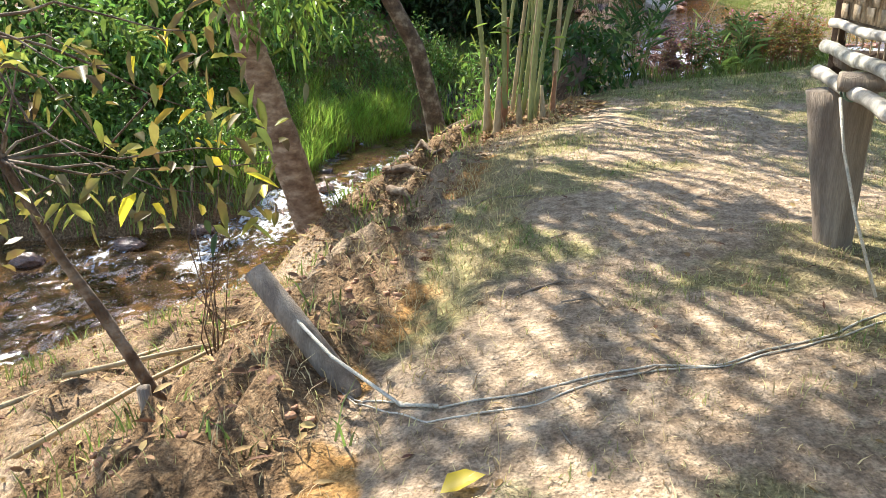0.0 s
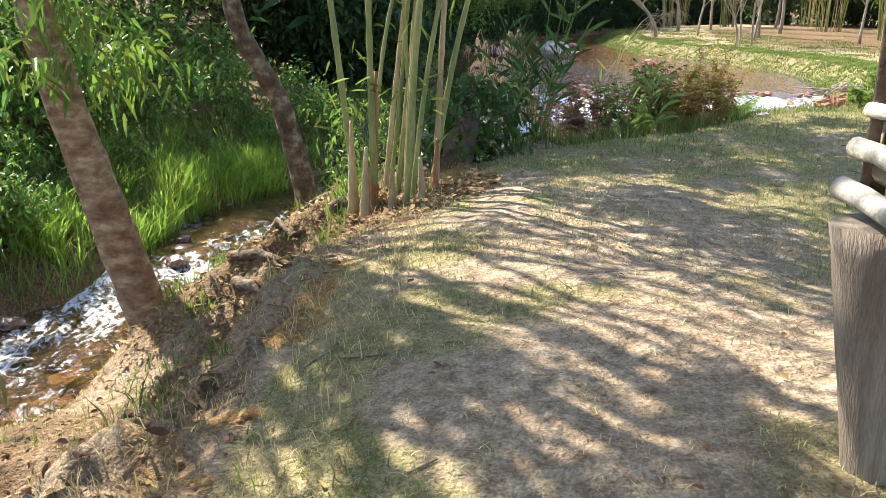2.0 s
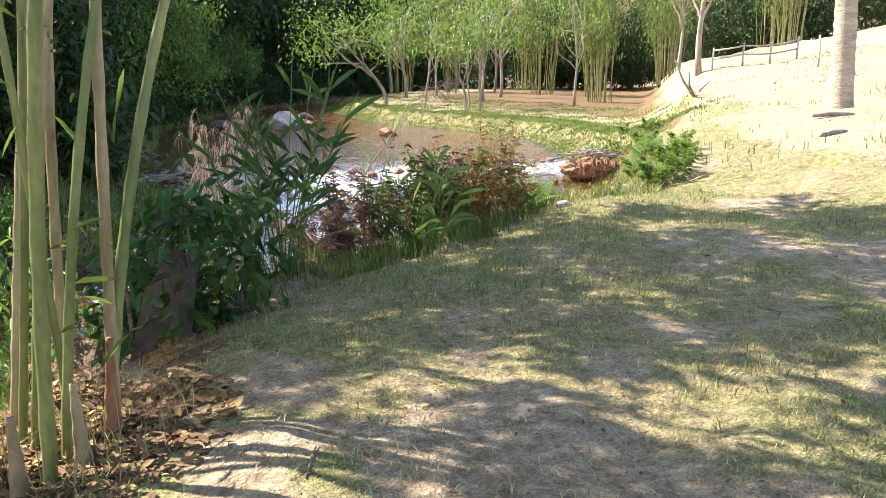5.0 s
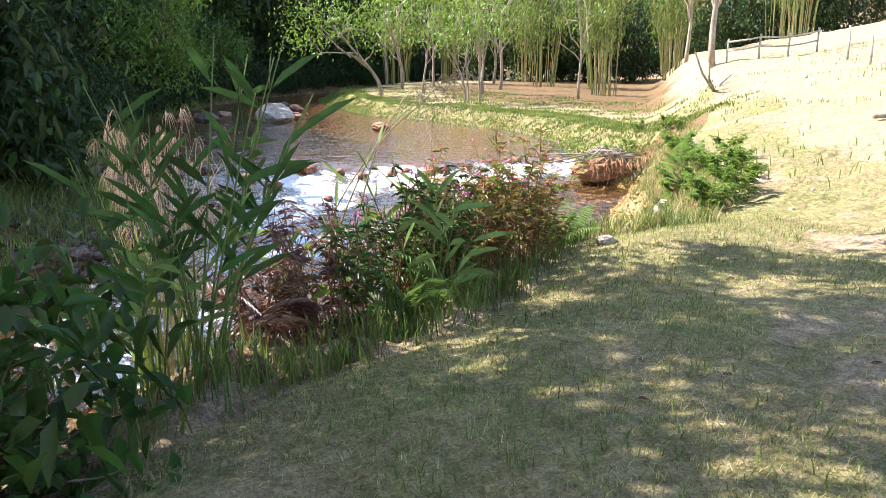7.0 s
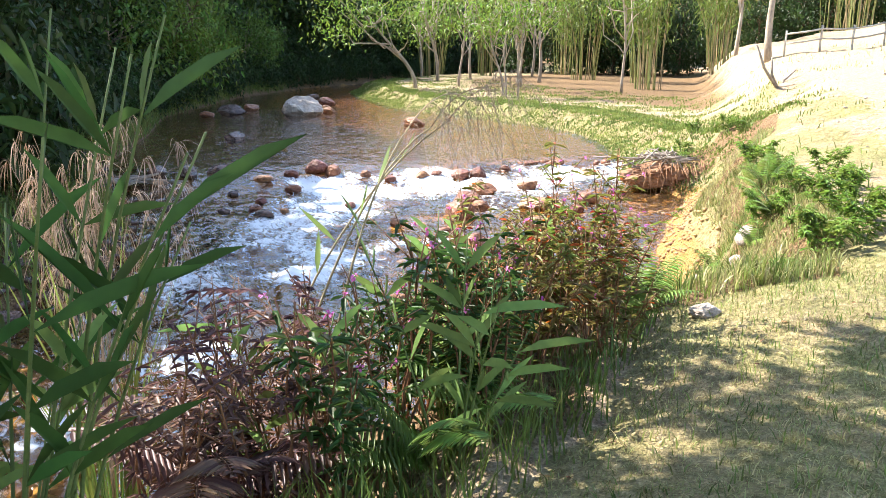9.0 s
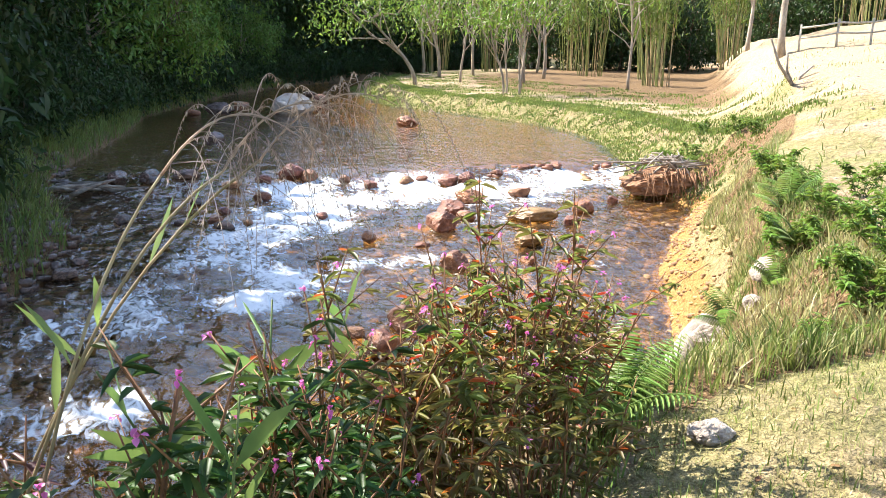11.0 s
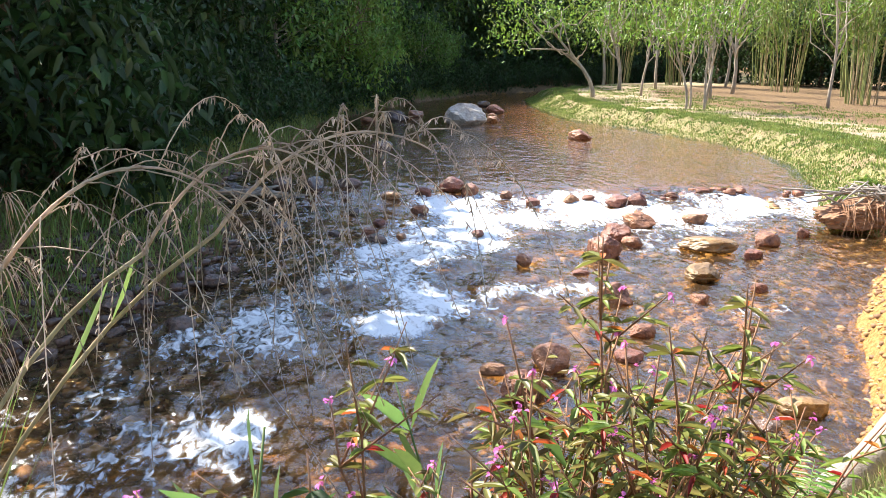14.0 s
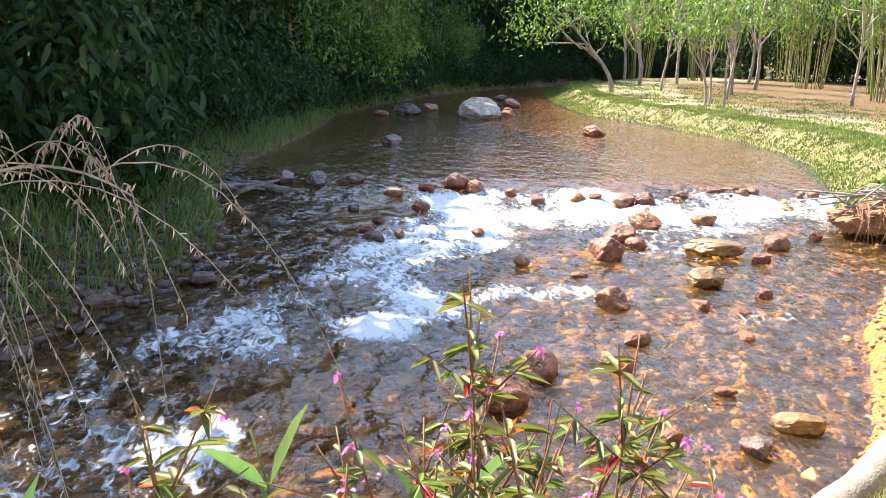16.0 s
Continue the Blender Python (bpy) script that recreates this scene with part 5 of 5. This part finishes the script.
def fern(label, leaf, fronds, length):
    root = thing("fern", label, "fern", group="ferns of the bank")
    for _ in range(fronds):
        a, up = rng.uniform(0, 2 * math.pi), rng.uniform(0.6, 1.1)
        u = np.linspace(0.0, 1, 22)[:, None]
        d = np.array([[math.cos(a), math.sin(a), 0]])
        rib = d * length * 0.65 * u ** 1.2 + np.array([[0, 0, 1]]) * length * (up * u - 0.45 * u ** 2)
        g = Geo().tube(rib, np.linspace(0.005, 0.001, 22), 4)
        side = np.array([[-math.sin(a), math.cos(a), 0]])
        taper = length * 0.22 * np.sin(np.pi * np.clip(u[3:, 0] * 0.85 + 0.15, 0, 1)) + 0.01
        for sgn in (1, -1):
            g.leaves(rib[3:], sgn * side + 0.35 * d, np.array([[0, 0, 1.0]]), taper, 0.015 * length / 0.6, 0.25)
        part("frond", g, leaf, root)
    return root


fern_a = fern("green fern with feathery fronds on the bank", leaf_fern, 9, 0.75)
fern_b = fern("dark purple-tinged fern fronds above the water", leaf_purple, 7, 0.85)
put(fern_a, [(6.39, 15.25), (5.28, 14.5), (6.9, 15.3), (4.6, 13.6), (6.7, 15.0), (5.0, 13.75), (6.75, 14.95)], (0.7, 1.1))
put(fern_b, [(3.83, 14.3), (4.0, 13.95), (3.6, 13.8)], (0.9, 1.2))


def reed(label, leaf, stems, height, blade_l, blade_w, lean=0.25):
    """Broad-bladed reed: canes with long pointed leaves."""
    root = thing("reed", label, "reed", group="reeds of the bank")
    for _ in range(stems):
        gs, gl = Geo(), Geo()
        a, h = rng.uniform(0, 2 * math.pi), height * rng.uniform(0.7, 1.1)
        s = np.linspace(0, 1, 8)
        p = np.stack([math.cos(a) * (0.06 + lean * s ** 1.5), math.sin(a) * (0.06 + lean * s ** 1.5), -0.1 + (h + 0.1) * s], 1)
        gs.tube(p, np.linspace(0.008, 0.003, 8), 5)
        k = 7
        t = rng.uniform(0.4, 1, k)
        b = rng.uniform(0, 2 * np.pi, k)
        d = np.stack([np.cos(b), np.sin(b), rng.uniform(0.5, 1.8, k)], 1)
        gl.leaves(p[(t * 7).astype(int)], d, np.stack([-np.sin(b), np.cos(b), np.zeros(k)], 1), blade_l * rng.uniform(0.7, 1.2, k), blade_w, 0.25, 0.1)
        part("foliage", gl, leaf, part("cane", gs, stem_green, root))
    return root


reed_a = reed("broad-leaved green reed shoots", leaf_reed, 5, 0.95, 0.32, 0.045)
put(reed_a, [(5.75, 15.1), (4.05, 14.0), (5.4, 15.1), (2.95, 12.9), (2.55, 12.7), (4.95, 14.4), (4.65, 13.45)], (0.85, 1.15))
tall_reed = reed("tall reed with long arching dark green blades", leaf_climber, 6, 1.5, 0.4, 0.04, 0.4)
put(tall_reed, [(2.95, 12.8), (3.05, 13.05), (2.75, 13.0)], (0.95, 1.15))


def plume_grass(label, stems, height, lean, drop):
    """Tall grass with drooping straw-coloured plumes: arching blades, culms and heads of many hanging threads."""
    root = thing("plume_grass", label, "grass", group="plume grasses")
    gs, gh, gb = Geo(), Geo(), Geo()
    for _ in range(stems):
        a, h = rng.uniform(0, 2 * math.pi), height * rng.uniform(0.75, 1.1)
        s = np.linspace(0, 1, 10)
        d = np.array([math.cos(a), math.sin(a), 0]) * 0.5 + np.array([*lean, 0])
        p = np.array([[0, 0, -0.1]]) + d * (s ** 2)[:, None] * rng.uniform(0.5, 1.3) + np.array([[0, 0, 1]]) * ((h + 0.1) * (s - 0.18 * s ** 3))[:, None]
        gs.tube(p, np.linspace(0.0035, 0.0015, 10), 4)
        k = 30
        foot = p[-4:][rng.integers(0, 4, k)] + rng.normal(size=(k, 3)) * 0.012
        w = np.stack([rng.normal(size=k) * 0.45 + 0.9 * d[0], rng.normal(size=k) * 0.45 + 0.9 * d[1], rng.uniform(-0.1, 0.9, k)], 1)
        for f, ww in zip(foot, w):
            u = np.linspace(0, 1, 5)[:, None]
            thread = f + ww * 0.13 * u - np.array([[0, 0, 1]]) * drop * rng.uniform(0.4, 1.0) * u ** 2.0
            gh.tube(thread, [0.0006, 0.0016, 0.0022, 0.0018, 0.0005], 4, 0.45)
    k = stems * 2
    a = rng.uniform(0, 2 * np.pi, k)
    gb.blades(np.stack([0.12 * np.cos(a), 0.12 * np.sin(a), np.full(k, -0.05)], 1), np.stack([np.cos(a), np.sin(a)], 1) * rng.uniform(0.2, 0.75, (k, 1)) + np.array([lean]) * 0.4, rng.uniform(0.4, 0.85, k) * height, 0.02)
    part("culm_cluster", gs, plume_straw, root)
    part("plume_head", gh, plume_straw, root, "drooping straw-coloured seed plumes")
    part("foliage", gb, leaf_tall_grass, root)
    return root


def plume_reed(label, foot, bend, neck, tip, heads, thread, leaves):
    """A leaning cane that ends in a nodding head of branches hung with seed threads."""
    z0 = ground(*foot)
    root = thing("plume_reed", label, "reed", (*foot, z0), "plume reeds")
    a = np.array([0, 0, -0.1])
    b, c, d = (np.array(q) - np.array([*foot, z0]) for q in (bend, neck, tip))
    s = np.linspace(0, 1, 14)[:, None]
    stem = (1 - s) ** 2 * a + 2 * s * (1 - s) * b + s ** 2 * c
    part("cane", Geo().tube(stem, np.linspace(0.008, 0.004, 14), 6), culm_dry, root, smooth=True)
    gh = Geo()
    rachis = c + (d - c) * s + np.array([0, 0, 0.10]) * (s * (1 - s) * 4)
    gh.tube(rachis, np.linspace(0.004, 0.0015, 14), 5)
    for k in range(heads):
        f = k / heads
        foot_b = c + (d - c) * f + np.array([0, 0, 0.10]) * f * (1 - f) * 4
        way = (d - c) / np.linalg.norm(d - c) * rng.uniform(-0.05, 0.16) + rng.normal(size=3) * np.array([0.10, 0.10, 0.03]) + np.array([0, 0, rng.uniform(0.02, 0.16)])
        u = np.linspace(0, 1, 9)[:, None]
        branch = foot_b + way * u * 1.5 - np.array([[0, 0, 1]]) * thread * rng.uniform(0.6, 1.1) * u ** 2.2
        gh.tube(branch, np.linspace(0.0012, 0.0007, 9), 4)
        n = 34
        q = rng.uniform(0.25, 1.0, n)
        spot = np.stack([np.interp(q, u[:, 0], branch[:, m]) for m in range(3)], 1)
        gh.leaves(spot, rng.normal(size=(n, 3)) * 0.5 + np.array([0, 0, -0.9]), np.array([[0.3, 0.4, 1.0]]), rng.uniform(0.008, 0.018, n), 0.0030, 0.1)
    part("plume_head", gh, plume_straw, root, "nodding straw-pink seed plume")
    for k in range(leaves):
        q = stem[4 + (k * 9) // max(leaves, 1)]
        part("blade", Geo().leaves([q], [(rng.normal() * 0.35, rng.normal() * 0.35, 0.9)], [(rng.normal(), rng.normal(), 0.2)], rng.uniform(0.22, 0.32), 0.035, 0.12), leaf_reed, root)
    return root


plume_reed("long leaning reed with a nodding straw-pink plume over the rapids", (3.7, 14.7), (4.25, 14.75, 0.65), (5.0, 14.35, 1.22), (5.4, 14.25, 1.38), 26, 0.46, 6)
plume_reed("second plume reed leaning beside the first", (3.9, 14.3), (4.4, 14.4, 0.9), (4.88, 14.28, 1.20), (5.2, 14.15, 1.36), 20, 0.48, 2)
plume_reed("arching plume reed at the bank's rim", (4.1, 14.0), (4.35, 14.1, 0.8), (4.7, 14.12, 1.22), (5.05, 14.1, 1.32), 16, 0.42, 2)
pg2 = plume_grass("tussock of straw-plumed grass above the water", 34, 4.1, (0.05, -0.1), 0.34)
pg2.location = (3.2, 16.8, ground(3.2, 16.8))

# dark broadleaf climbers by the bamboo
climb = forest_tree("climber_bush", "dark broad-leaved climbing bush over a dead stump", 1.35, 0.03, 0.55, 16, 12, leaf_climber, 0.15, 0.08, bark_mottled, 0.1)
tagged(climb, category="bush", group="broad-leaved bushes of the bank")
put(climb, [(1.95, 11.75), (1.6, 11.55), (2.1, 12.15), (2.15, 12.5), (1.85, 12.1)], (0.85, 1.1), tilt=10)
bush = forest_tree("riverside_bush", "green lanceolate-leaved bush behind the bamboo", 2.2, 0.04, 0.9, 24, 20, leaf_shrub, 0.20, 0.065, bark_mottled, 0.08)
tagged(bush, category="bush", group="bushes behind the bamboo")
put(bush, [(0.95, 12.6), (0.8, 13.5)], (0.5, 0.68), tilt=10)
stump = thing("dead_stump", "dark weathered stump with peeling roots on the bank", "stump", (1.75, 11.55, ground(1.75, 11.55)))
part("trunk", Geo().tube([(0, 0, -0.4), (0.03, 0.03, 0.0), (0.1, 0.05, 0.35), (0.22, 0.1, 0.62)], [0.24, 0.2, 0.16, 0.09], 14, 0.14), timber_dark, stump)
for a in (0.3, 2.0, 3.6, 5.2):
    part("root", Geo().tube([(0, 0, 0.05), (0.2 * math.cos(a), 0.2 * math.sin(a), -0.08), (0.42 * math.cos(a), 0.42 * math.sin(a), -0.4)], [0.08, 0.06, 0.02], 7, 0.1), timber_dark, stump)
roots = thing("exposed_roots", "knotted brown roots along the bank's rim", "roots", (0.2, 11.2, ground(0.2, 11.2)))
for k in range(7):
    x0, y0 = rng.uniform(-1.0, 0.5), rng.uniform(-0.5, 1.0)
    xs_, ys_ = x0 + np.linspace(0, rng.uniform(0.5, 1.1), 6), y0 + np.linspace(0, rng.uniform(-0.7, -0.2), 6)
    zs_ = np.array([ground(0.2 + a, 11.2 + b) for a, b in zip(xs_, ys_)]) - roots.location.z + 0.03
    part("root", Geo().tube(np.stack([xs_, ys_, zs_], 1), np.linspace(0.07, 0.03, 6), 8, 0.15), bark_mottled, roots, smooth=True)

# tufts of green on the gully's rim and the sandy slope
tuft = balsam("low yellow-green herb on the gully's rim", 0.6, 9, leaf_bright, stem_green, 0, 0, 0.4, 0.11, 0.04, 22)
tagged(tuft, group="green herbs of the gully")
rim = [(8.9, 15.6), (9.5, 15.9), (10.6, 17.3), (11.3, 18.0), (10.9, 18.1), (11.9, 18.9), (12.4, 19.6), (9.6, 16.1), (10.4, 16.6), (11.4, 17.4), (12.9, 20.3), (13.6, 21.3), (12.0, 18.2), (10.3, 16.2), (11.0, 16.9), (9.9, 15.8)]
put(tuft, rim + [(17.1, 28.9), (17.8, 29.2), (18.5, 29.6), (17.5, 29.7), (18.3, 28.9), (16.8, 28.5), (19.2, 29.9), (18.1, 30.5), (18.9, 30.7), (19.8, 28.9), (20.3, 29.9), (19.5, 27.9), (20.8, 31.3)], (0.5, 0.85), tilt=8)
lean_stick = thing("dead_sticks", "dry sticks leaning at the edge of the sandy slope", "sticks", (24.5, 32.0, ground(24.5, 32.0)))
for dx, dz in ((-0.9, 1.5), (0.9, 0.7), (-0.2, 1.1)):
    part("stick", Geo().tube([(0.3, 0, -0.1), (dx * 0.5, 0.05, dz * 0.5), (dx, 0, dz)], [0.05, 0.045, 0.03], 6, 0.1), driftwood, lean_stick, smooth=True)

# ---- grass and litter ----
def sward(name, label, pts, lo, hi, width, m, bend=0.6):
    k = len(pts)
    h = rng.uniform(lo, hi, k)
    a = rng.uniform(0, 2 * np.pi, k)
    lean = np.stack([np.cos(a), np.sin(a)], 1) * (h * rng.uniform(0.1, bend, k))[:, None]
    return solid(name, Geo().blades(pts - np.array([0, 0, 0.01]), lean, h, width), m, label, "grass", kind="stuff")


def grown(x0, x1, y0, y1, k, least, power=1.0):
    x, y = rng.uniform(x0, x1, k), rng.uniform(y0, y1, k)
    z, c = land(x, y)
    wish = c[:, 0] * (1 - c[:, 2]) * (1 - c[:, 1]) + 0.35 * fbm(x / 0.3, y / 0.3, 91)
    ok = inside(TOP, x, y) & (rng.uniform(least, 1.0, k) ** power < wish)
    return np.stack([x[ok], y[ok], z[ok]], 1)


sward("lawn_grass", "short sunburnt lawn grass of the bank", grown(-0.3, 9.5, 1.0, 15.6, 330000, 0.36), 0.012, 0.04, 0.006, leaf_grass, 1.2)
sward("lawn_tufts", "taller green tufts in the lawn", grown(-0.2, 9.5, 2.0, 15.6, 26000, 0.62), 0.04, 0.09, 0.007, leaf_tall_grass, 0.9)
sward("pool_side_grass", "short grass beside the still pool", grown(17, 36, 26, 84, 110000, 0.3), 0.04, 0.14, 0.035, leaf_tall_grass)


def slope_points(x0, x1, y0, y1, k, test):
    return scatter(x0, x1, y0, y1, k, test)


near_bank = lambda x, y: inside(NEAR_SIDE, x, y) & ~inside(TOP, x, y) & (fbm(x / 0.8, y / 0.8, 95) > -0.06)
sward("bank_grass", "straggling grass on the crumbling bank", slope_points(-5, 3, 2, 14, 22000, near_bank), 0.03, 0.09, 0.006, leaf_grass, 1.0)
far_bank = lambda x, y: ~inside(NEAR_SIDE, x, y) & ~inside(RIVER, x, y)
sward("shore_grass", "lush grass along the wooded shore", slope_points(-16, 20, 12.5, 80, 330000, lambda x, y: far_bank(x, y) & (reach(FAR_SHORE, x, y) < 3.0) & (reach(FAR_SHORE, x, y) > 0.15)), 0.2, 0.6, 0.022, leaf_tall_grass, 1.0)
sward("bright_grass", "tall grass by the water, sunlight put into its bright green", slope_points(-4.6, 0.5, 14.5, 21.5, 30000, lambda x, y: far_bank(x, y) & (reach(FAR_SHORE, x, y) < 2.2) & (fbm(x / 0.9, y / 0.9, 83) > -0.1)), 0.25, 0.8, 0.018, leaf_sunlit_grass, 1.1)
sward("lip_grass", "rough green grass hanging over the bank's rim", slope_points(2.5, 9, 11.5, 16.5, 16000, lambda x, y: (reach(LIP, x, y) < 0.7) & ~inside(TOP, x, y)), 0.08, 0.3, 0.010, leaf_tall_grass)


def fallen(name, label, pts, size, m):
    k = len(pts)
    a = rng.uniform(0, 2 * np.pi, k)
    d = np.stack([np.cos(a), np.sin(a), rng.uniform(-0.15, 0.35, k)], 1)
    up = np.array([[0, 0, 1.0]]) + 0.35 * rng.normal(size=(k, 3))
    return solid(name, Geo().leaves(pts + np.array([0, 0, 0.012]), d, up, size * rng.uniform(0.5, 1.3, k), size * 0.45 * rng.uniform(0.6, 1.2, k), 0.0), m, label, "leaf litter", kind="stuff")


fallen("leaf_litter", "brown fallen leaves on the bank", slope_points(-5.5, 2.2, 2, 13, 9000, lambda x, y: inside(NEAR_SIDE, x, y) & ((~inside(TOP, x, y)) | ((x - 1) ** 2 + (y - 9.9) ** 2 < 1.1)) & (rng.uniform(0, 1, x.shape) < 0.6)), 0.085, leaf_dead)
fallen("path_litter", "scattered dry leaves and chips on the path", slope_points(-0.2, 8, 1, 15, 900, lambda x, y: inside(TOP, x, y)), 0.05, leaf_dead)
pebbles("clods", "crumbled clay clods on the eroded bank", slope_points(-3, 1.5, 3, 12, 1500, lambda x, y: inside(NEAR_SIDE, x, y) & ~inside(TOP, x, y) & (reach(LIP, x, y) < 1.4)), 0.008, 0.03, clay_clump)
solid("fallen_leaf", Geo().leaves([(0, 0, 0.02)], [(0.8, 0.3, 0.25)], [(0, 0, 1)], 0.17, 0.11, 0.1), leaf_yellow, "large yellow fallen leaf on the path", "leaf", at=(0.06, 2.55, ground(0.06, 2.55)))

# sparse weeds and chips on the sandy slope
sward("slope_weeds", "sparse dry weeds on the sandy slope", scatter(9, 40, 13, 44, 9000, lambda x, y: inside(TOP, x, y) & (fbm(x / 2.0, y / 2.0, 97) > 0.12) & ((x - 11) * 0.771 - (y - 15) * 0.638 > -3)), 0.05, 0.2, 0.02, leaf_tall_grass)
pebbles("slope_chips", "earth lumps and chips on the sandy slope", scatter(9, 40, 13, 44, 900, lambda x, y: inside(TOP, x, y) & ((x - 11) * 0.771 - (y - 15) * 0.638 > -3)), 0.015, 0.05, stone_grey)
sward("pool_bank_grass", "rough grass on the pool's bank", scatter(16, 29, 27, 82, 260000, lambda x, y: inside(NEAR_SIDE, x, y) & (reach(SHORE, x, y) < 3.5)), 0.04, 0.11, 0.03, leaf_tall_grass)
sward("gully_grass", "dry and green grass on the slope above the shallows", scatter(7.5, 17, 15, 26.5, 110000, lambda x, y: inside(NEAR_SIDE, x, y) & ~inside(TOP, x, y) & (reach(SHORE, x, y) > 0.8) & (fbm(x / 0.9, y / 0.9, 99) > -0.3)), 0.06, 0.2, 0.012, leaf_grass, 1.0)
put(copy_thing(fern_a, Matrix()), [(10.9, 18.0), (11.4, 18.6), (10.4, 17.6), (12.1, 19.4), (9.9, 17.6), (11.9, 18.9)], (0.6, 0.9))
fallen("clump_litter", "brown-purple fallen leaves round the bamboo's foot", scatter(0.0, 2.0, 8.9, 10.9, 1500, lambda x, y: np.hypot(x - 1.0, y - 9.9) < 0.95), 0.09, leaf_dead)
sward("clump_twigs", "dry twigs and sprouts round the bamboo's foot", scatter(0.2, 1.8, 9.1, 10.7, 260, lambda x, y: np.hypot(x - 1.0, y - 9.9) < 0.75), 0.08, 0.35, 0.006, culm_dry)
sward("dry_grass", "dry trampled straw on the path and bank", scatter(-3.5, 7, 1.0, 13.5, 70000, lambda x, y: inside(NEAR_SIDE, x, y) & (reach(SHORE, x, y) > 0.5) & (fbm(x / 0.5, y / 0.5, 101) + 0.4 * fbm(x / 2, y / 2, 103) > rng.uniform(-0.25, 0.45, x.shape))), 0.012, 0.05, 0.006, straw, 2.2)
sward("rim_straw", "dry grass hanging over the eroded clay rim", scatter(-1.2, 1.4, 2.5, 10.5, 7000, lambda x, y: inside(NEAR_SIDE, x, y) & (reach(LIP, x, y) < 0.55) & (fbm(x / 0.45, y / 0.45, 105) > -0.1)), 0.03, 0.12, 0.006, straw, 1.6)
sward("path_tufts", "green tufts scattered over the trodden path", scatter(0, 6.5, 2.5, 13, 40000, lambda x, y: inside(TOP, x, y) & (fbm(x / 0.6, y / 0.6, 107) > 0.22)), 0.02, 0.07, 0.006, leaf_grass, 1.1)
sward("bank_sprouts", "fresh green sprouts on the crumbling bank", scatter(-4.5, 1, 3, 13, 9000, lambda x, y: inside(NEAR_SIDE, x, y) & ~inside(TOP, x, y) & (fbm(x / 0.5, y / 0.5, 109) > 0.2)), 0.06, 0.22, 0.012, leaf_tall_grass, 0.9)
sward("gully_green", "fresh grass on the slope above the shallows", scatter(8, 17, 15, 26.5, 60000, lambda x, y: inside(NEAR_SIDE, x, y) & ~inside(TOP, x, y) & (reach(SHORE, x, y) > 0.8) & (fbm(x / 0.9, y / 0.9, 111) > -0.05)), 0.06, 0.2, 0.013, leaf_tall_grass, 0.9)
for k in range(26):
    x, y, a, l = rng.uniform(0.2, 6), rng.uniform(2.5, 12.5), rng.uniform(0, 6.28), rng.uniform(0.08, 0.3)
    if inside(TOP, np.array([x]), np.array([y]))[0]:
        c_, s_ = math.cos(a) * l, math.sin(a) * l
        ends = [(x + f * c_, y + f * s_, ground(x + f * c_, y + f * s_) + 0.008) for f in (-0.5, 0.1, 0.5)]
        solid("twig", Geo().tube(ends, [0.004, 0.006, 0.003], 5, 0.2), timber_grey, "small dry twig lying on the path", "twig", "twigs on the path")
sward("root_bank_herbs", "small green herbs among the roots of the bank", scatter(-1.6, 1.0, 10.5, 15.5, 5000, lambda x, y: inside(NEAR_SIDE, x, y) & ~inside(TOP, x, y) & (fbm(x / 0.5, y / 0.5, 113) > 0.1)), 0.08, 0.3, 0.018, leaf_bright, 0.9)
fallen("root_bank_litter", "dark fallen leaves among the roots of the bank", scatter(-1.8, 1.3, 10.3, 15.0, 2600, lambda x, y: inside(NEAR_SIDE, x, y) & ~inside(TOP, x, y)), 0.10, leaf_dead)
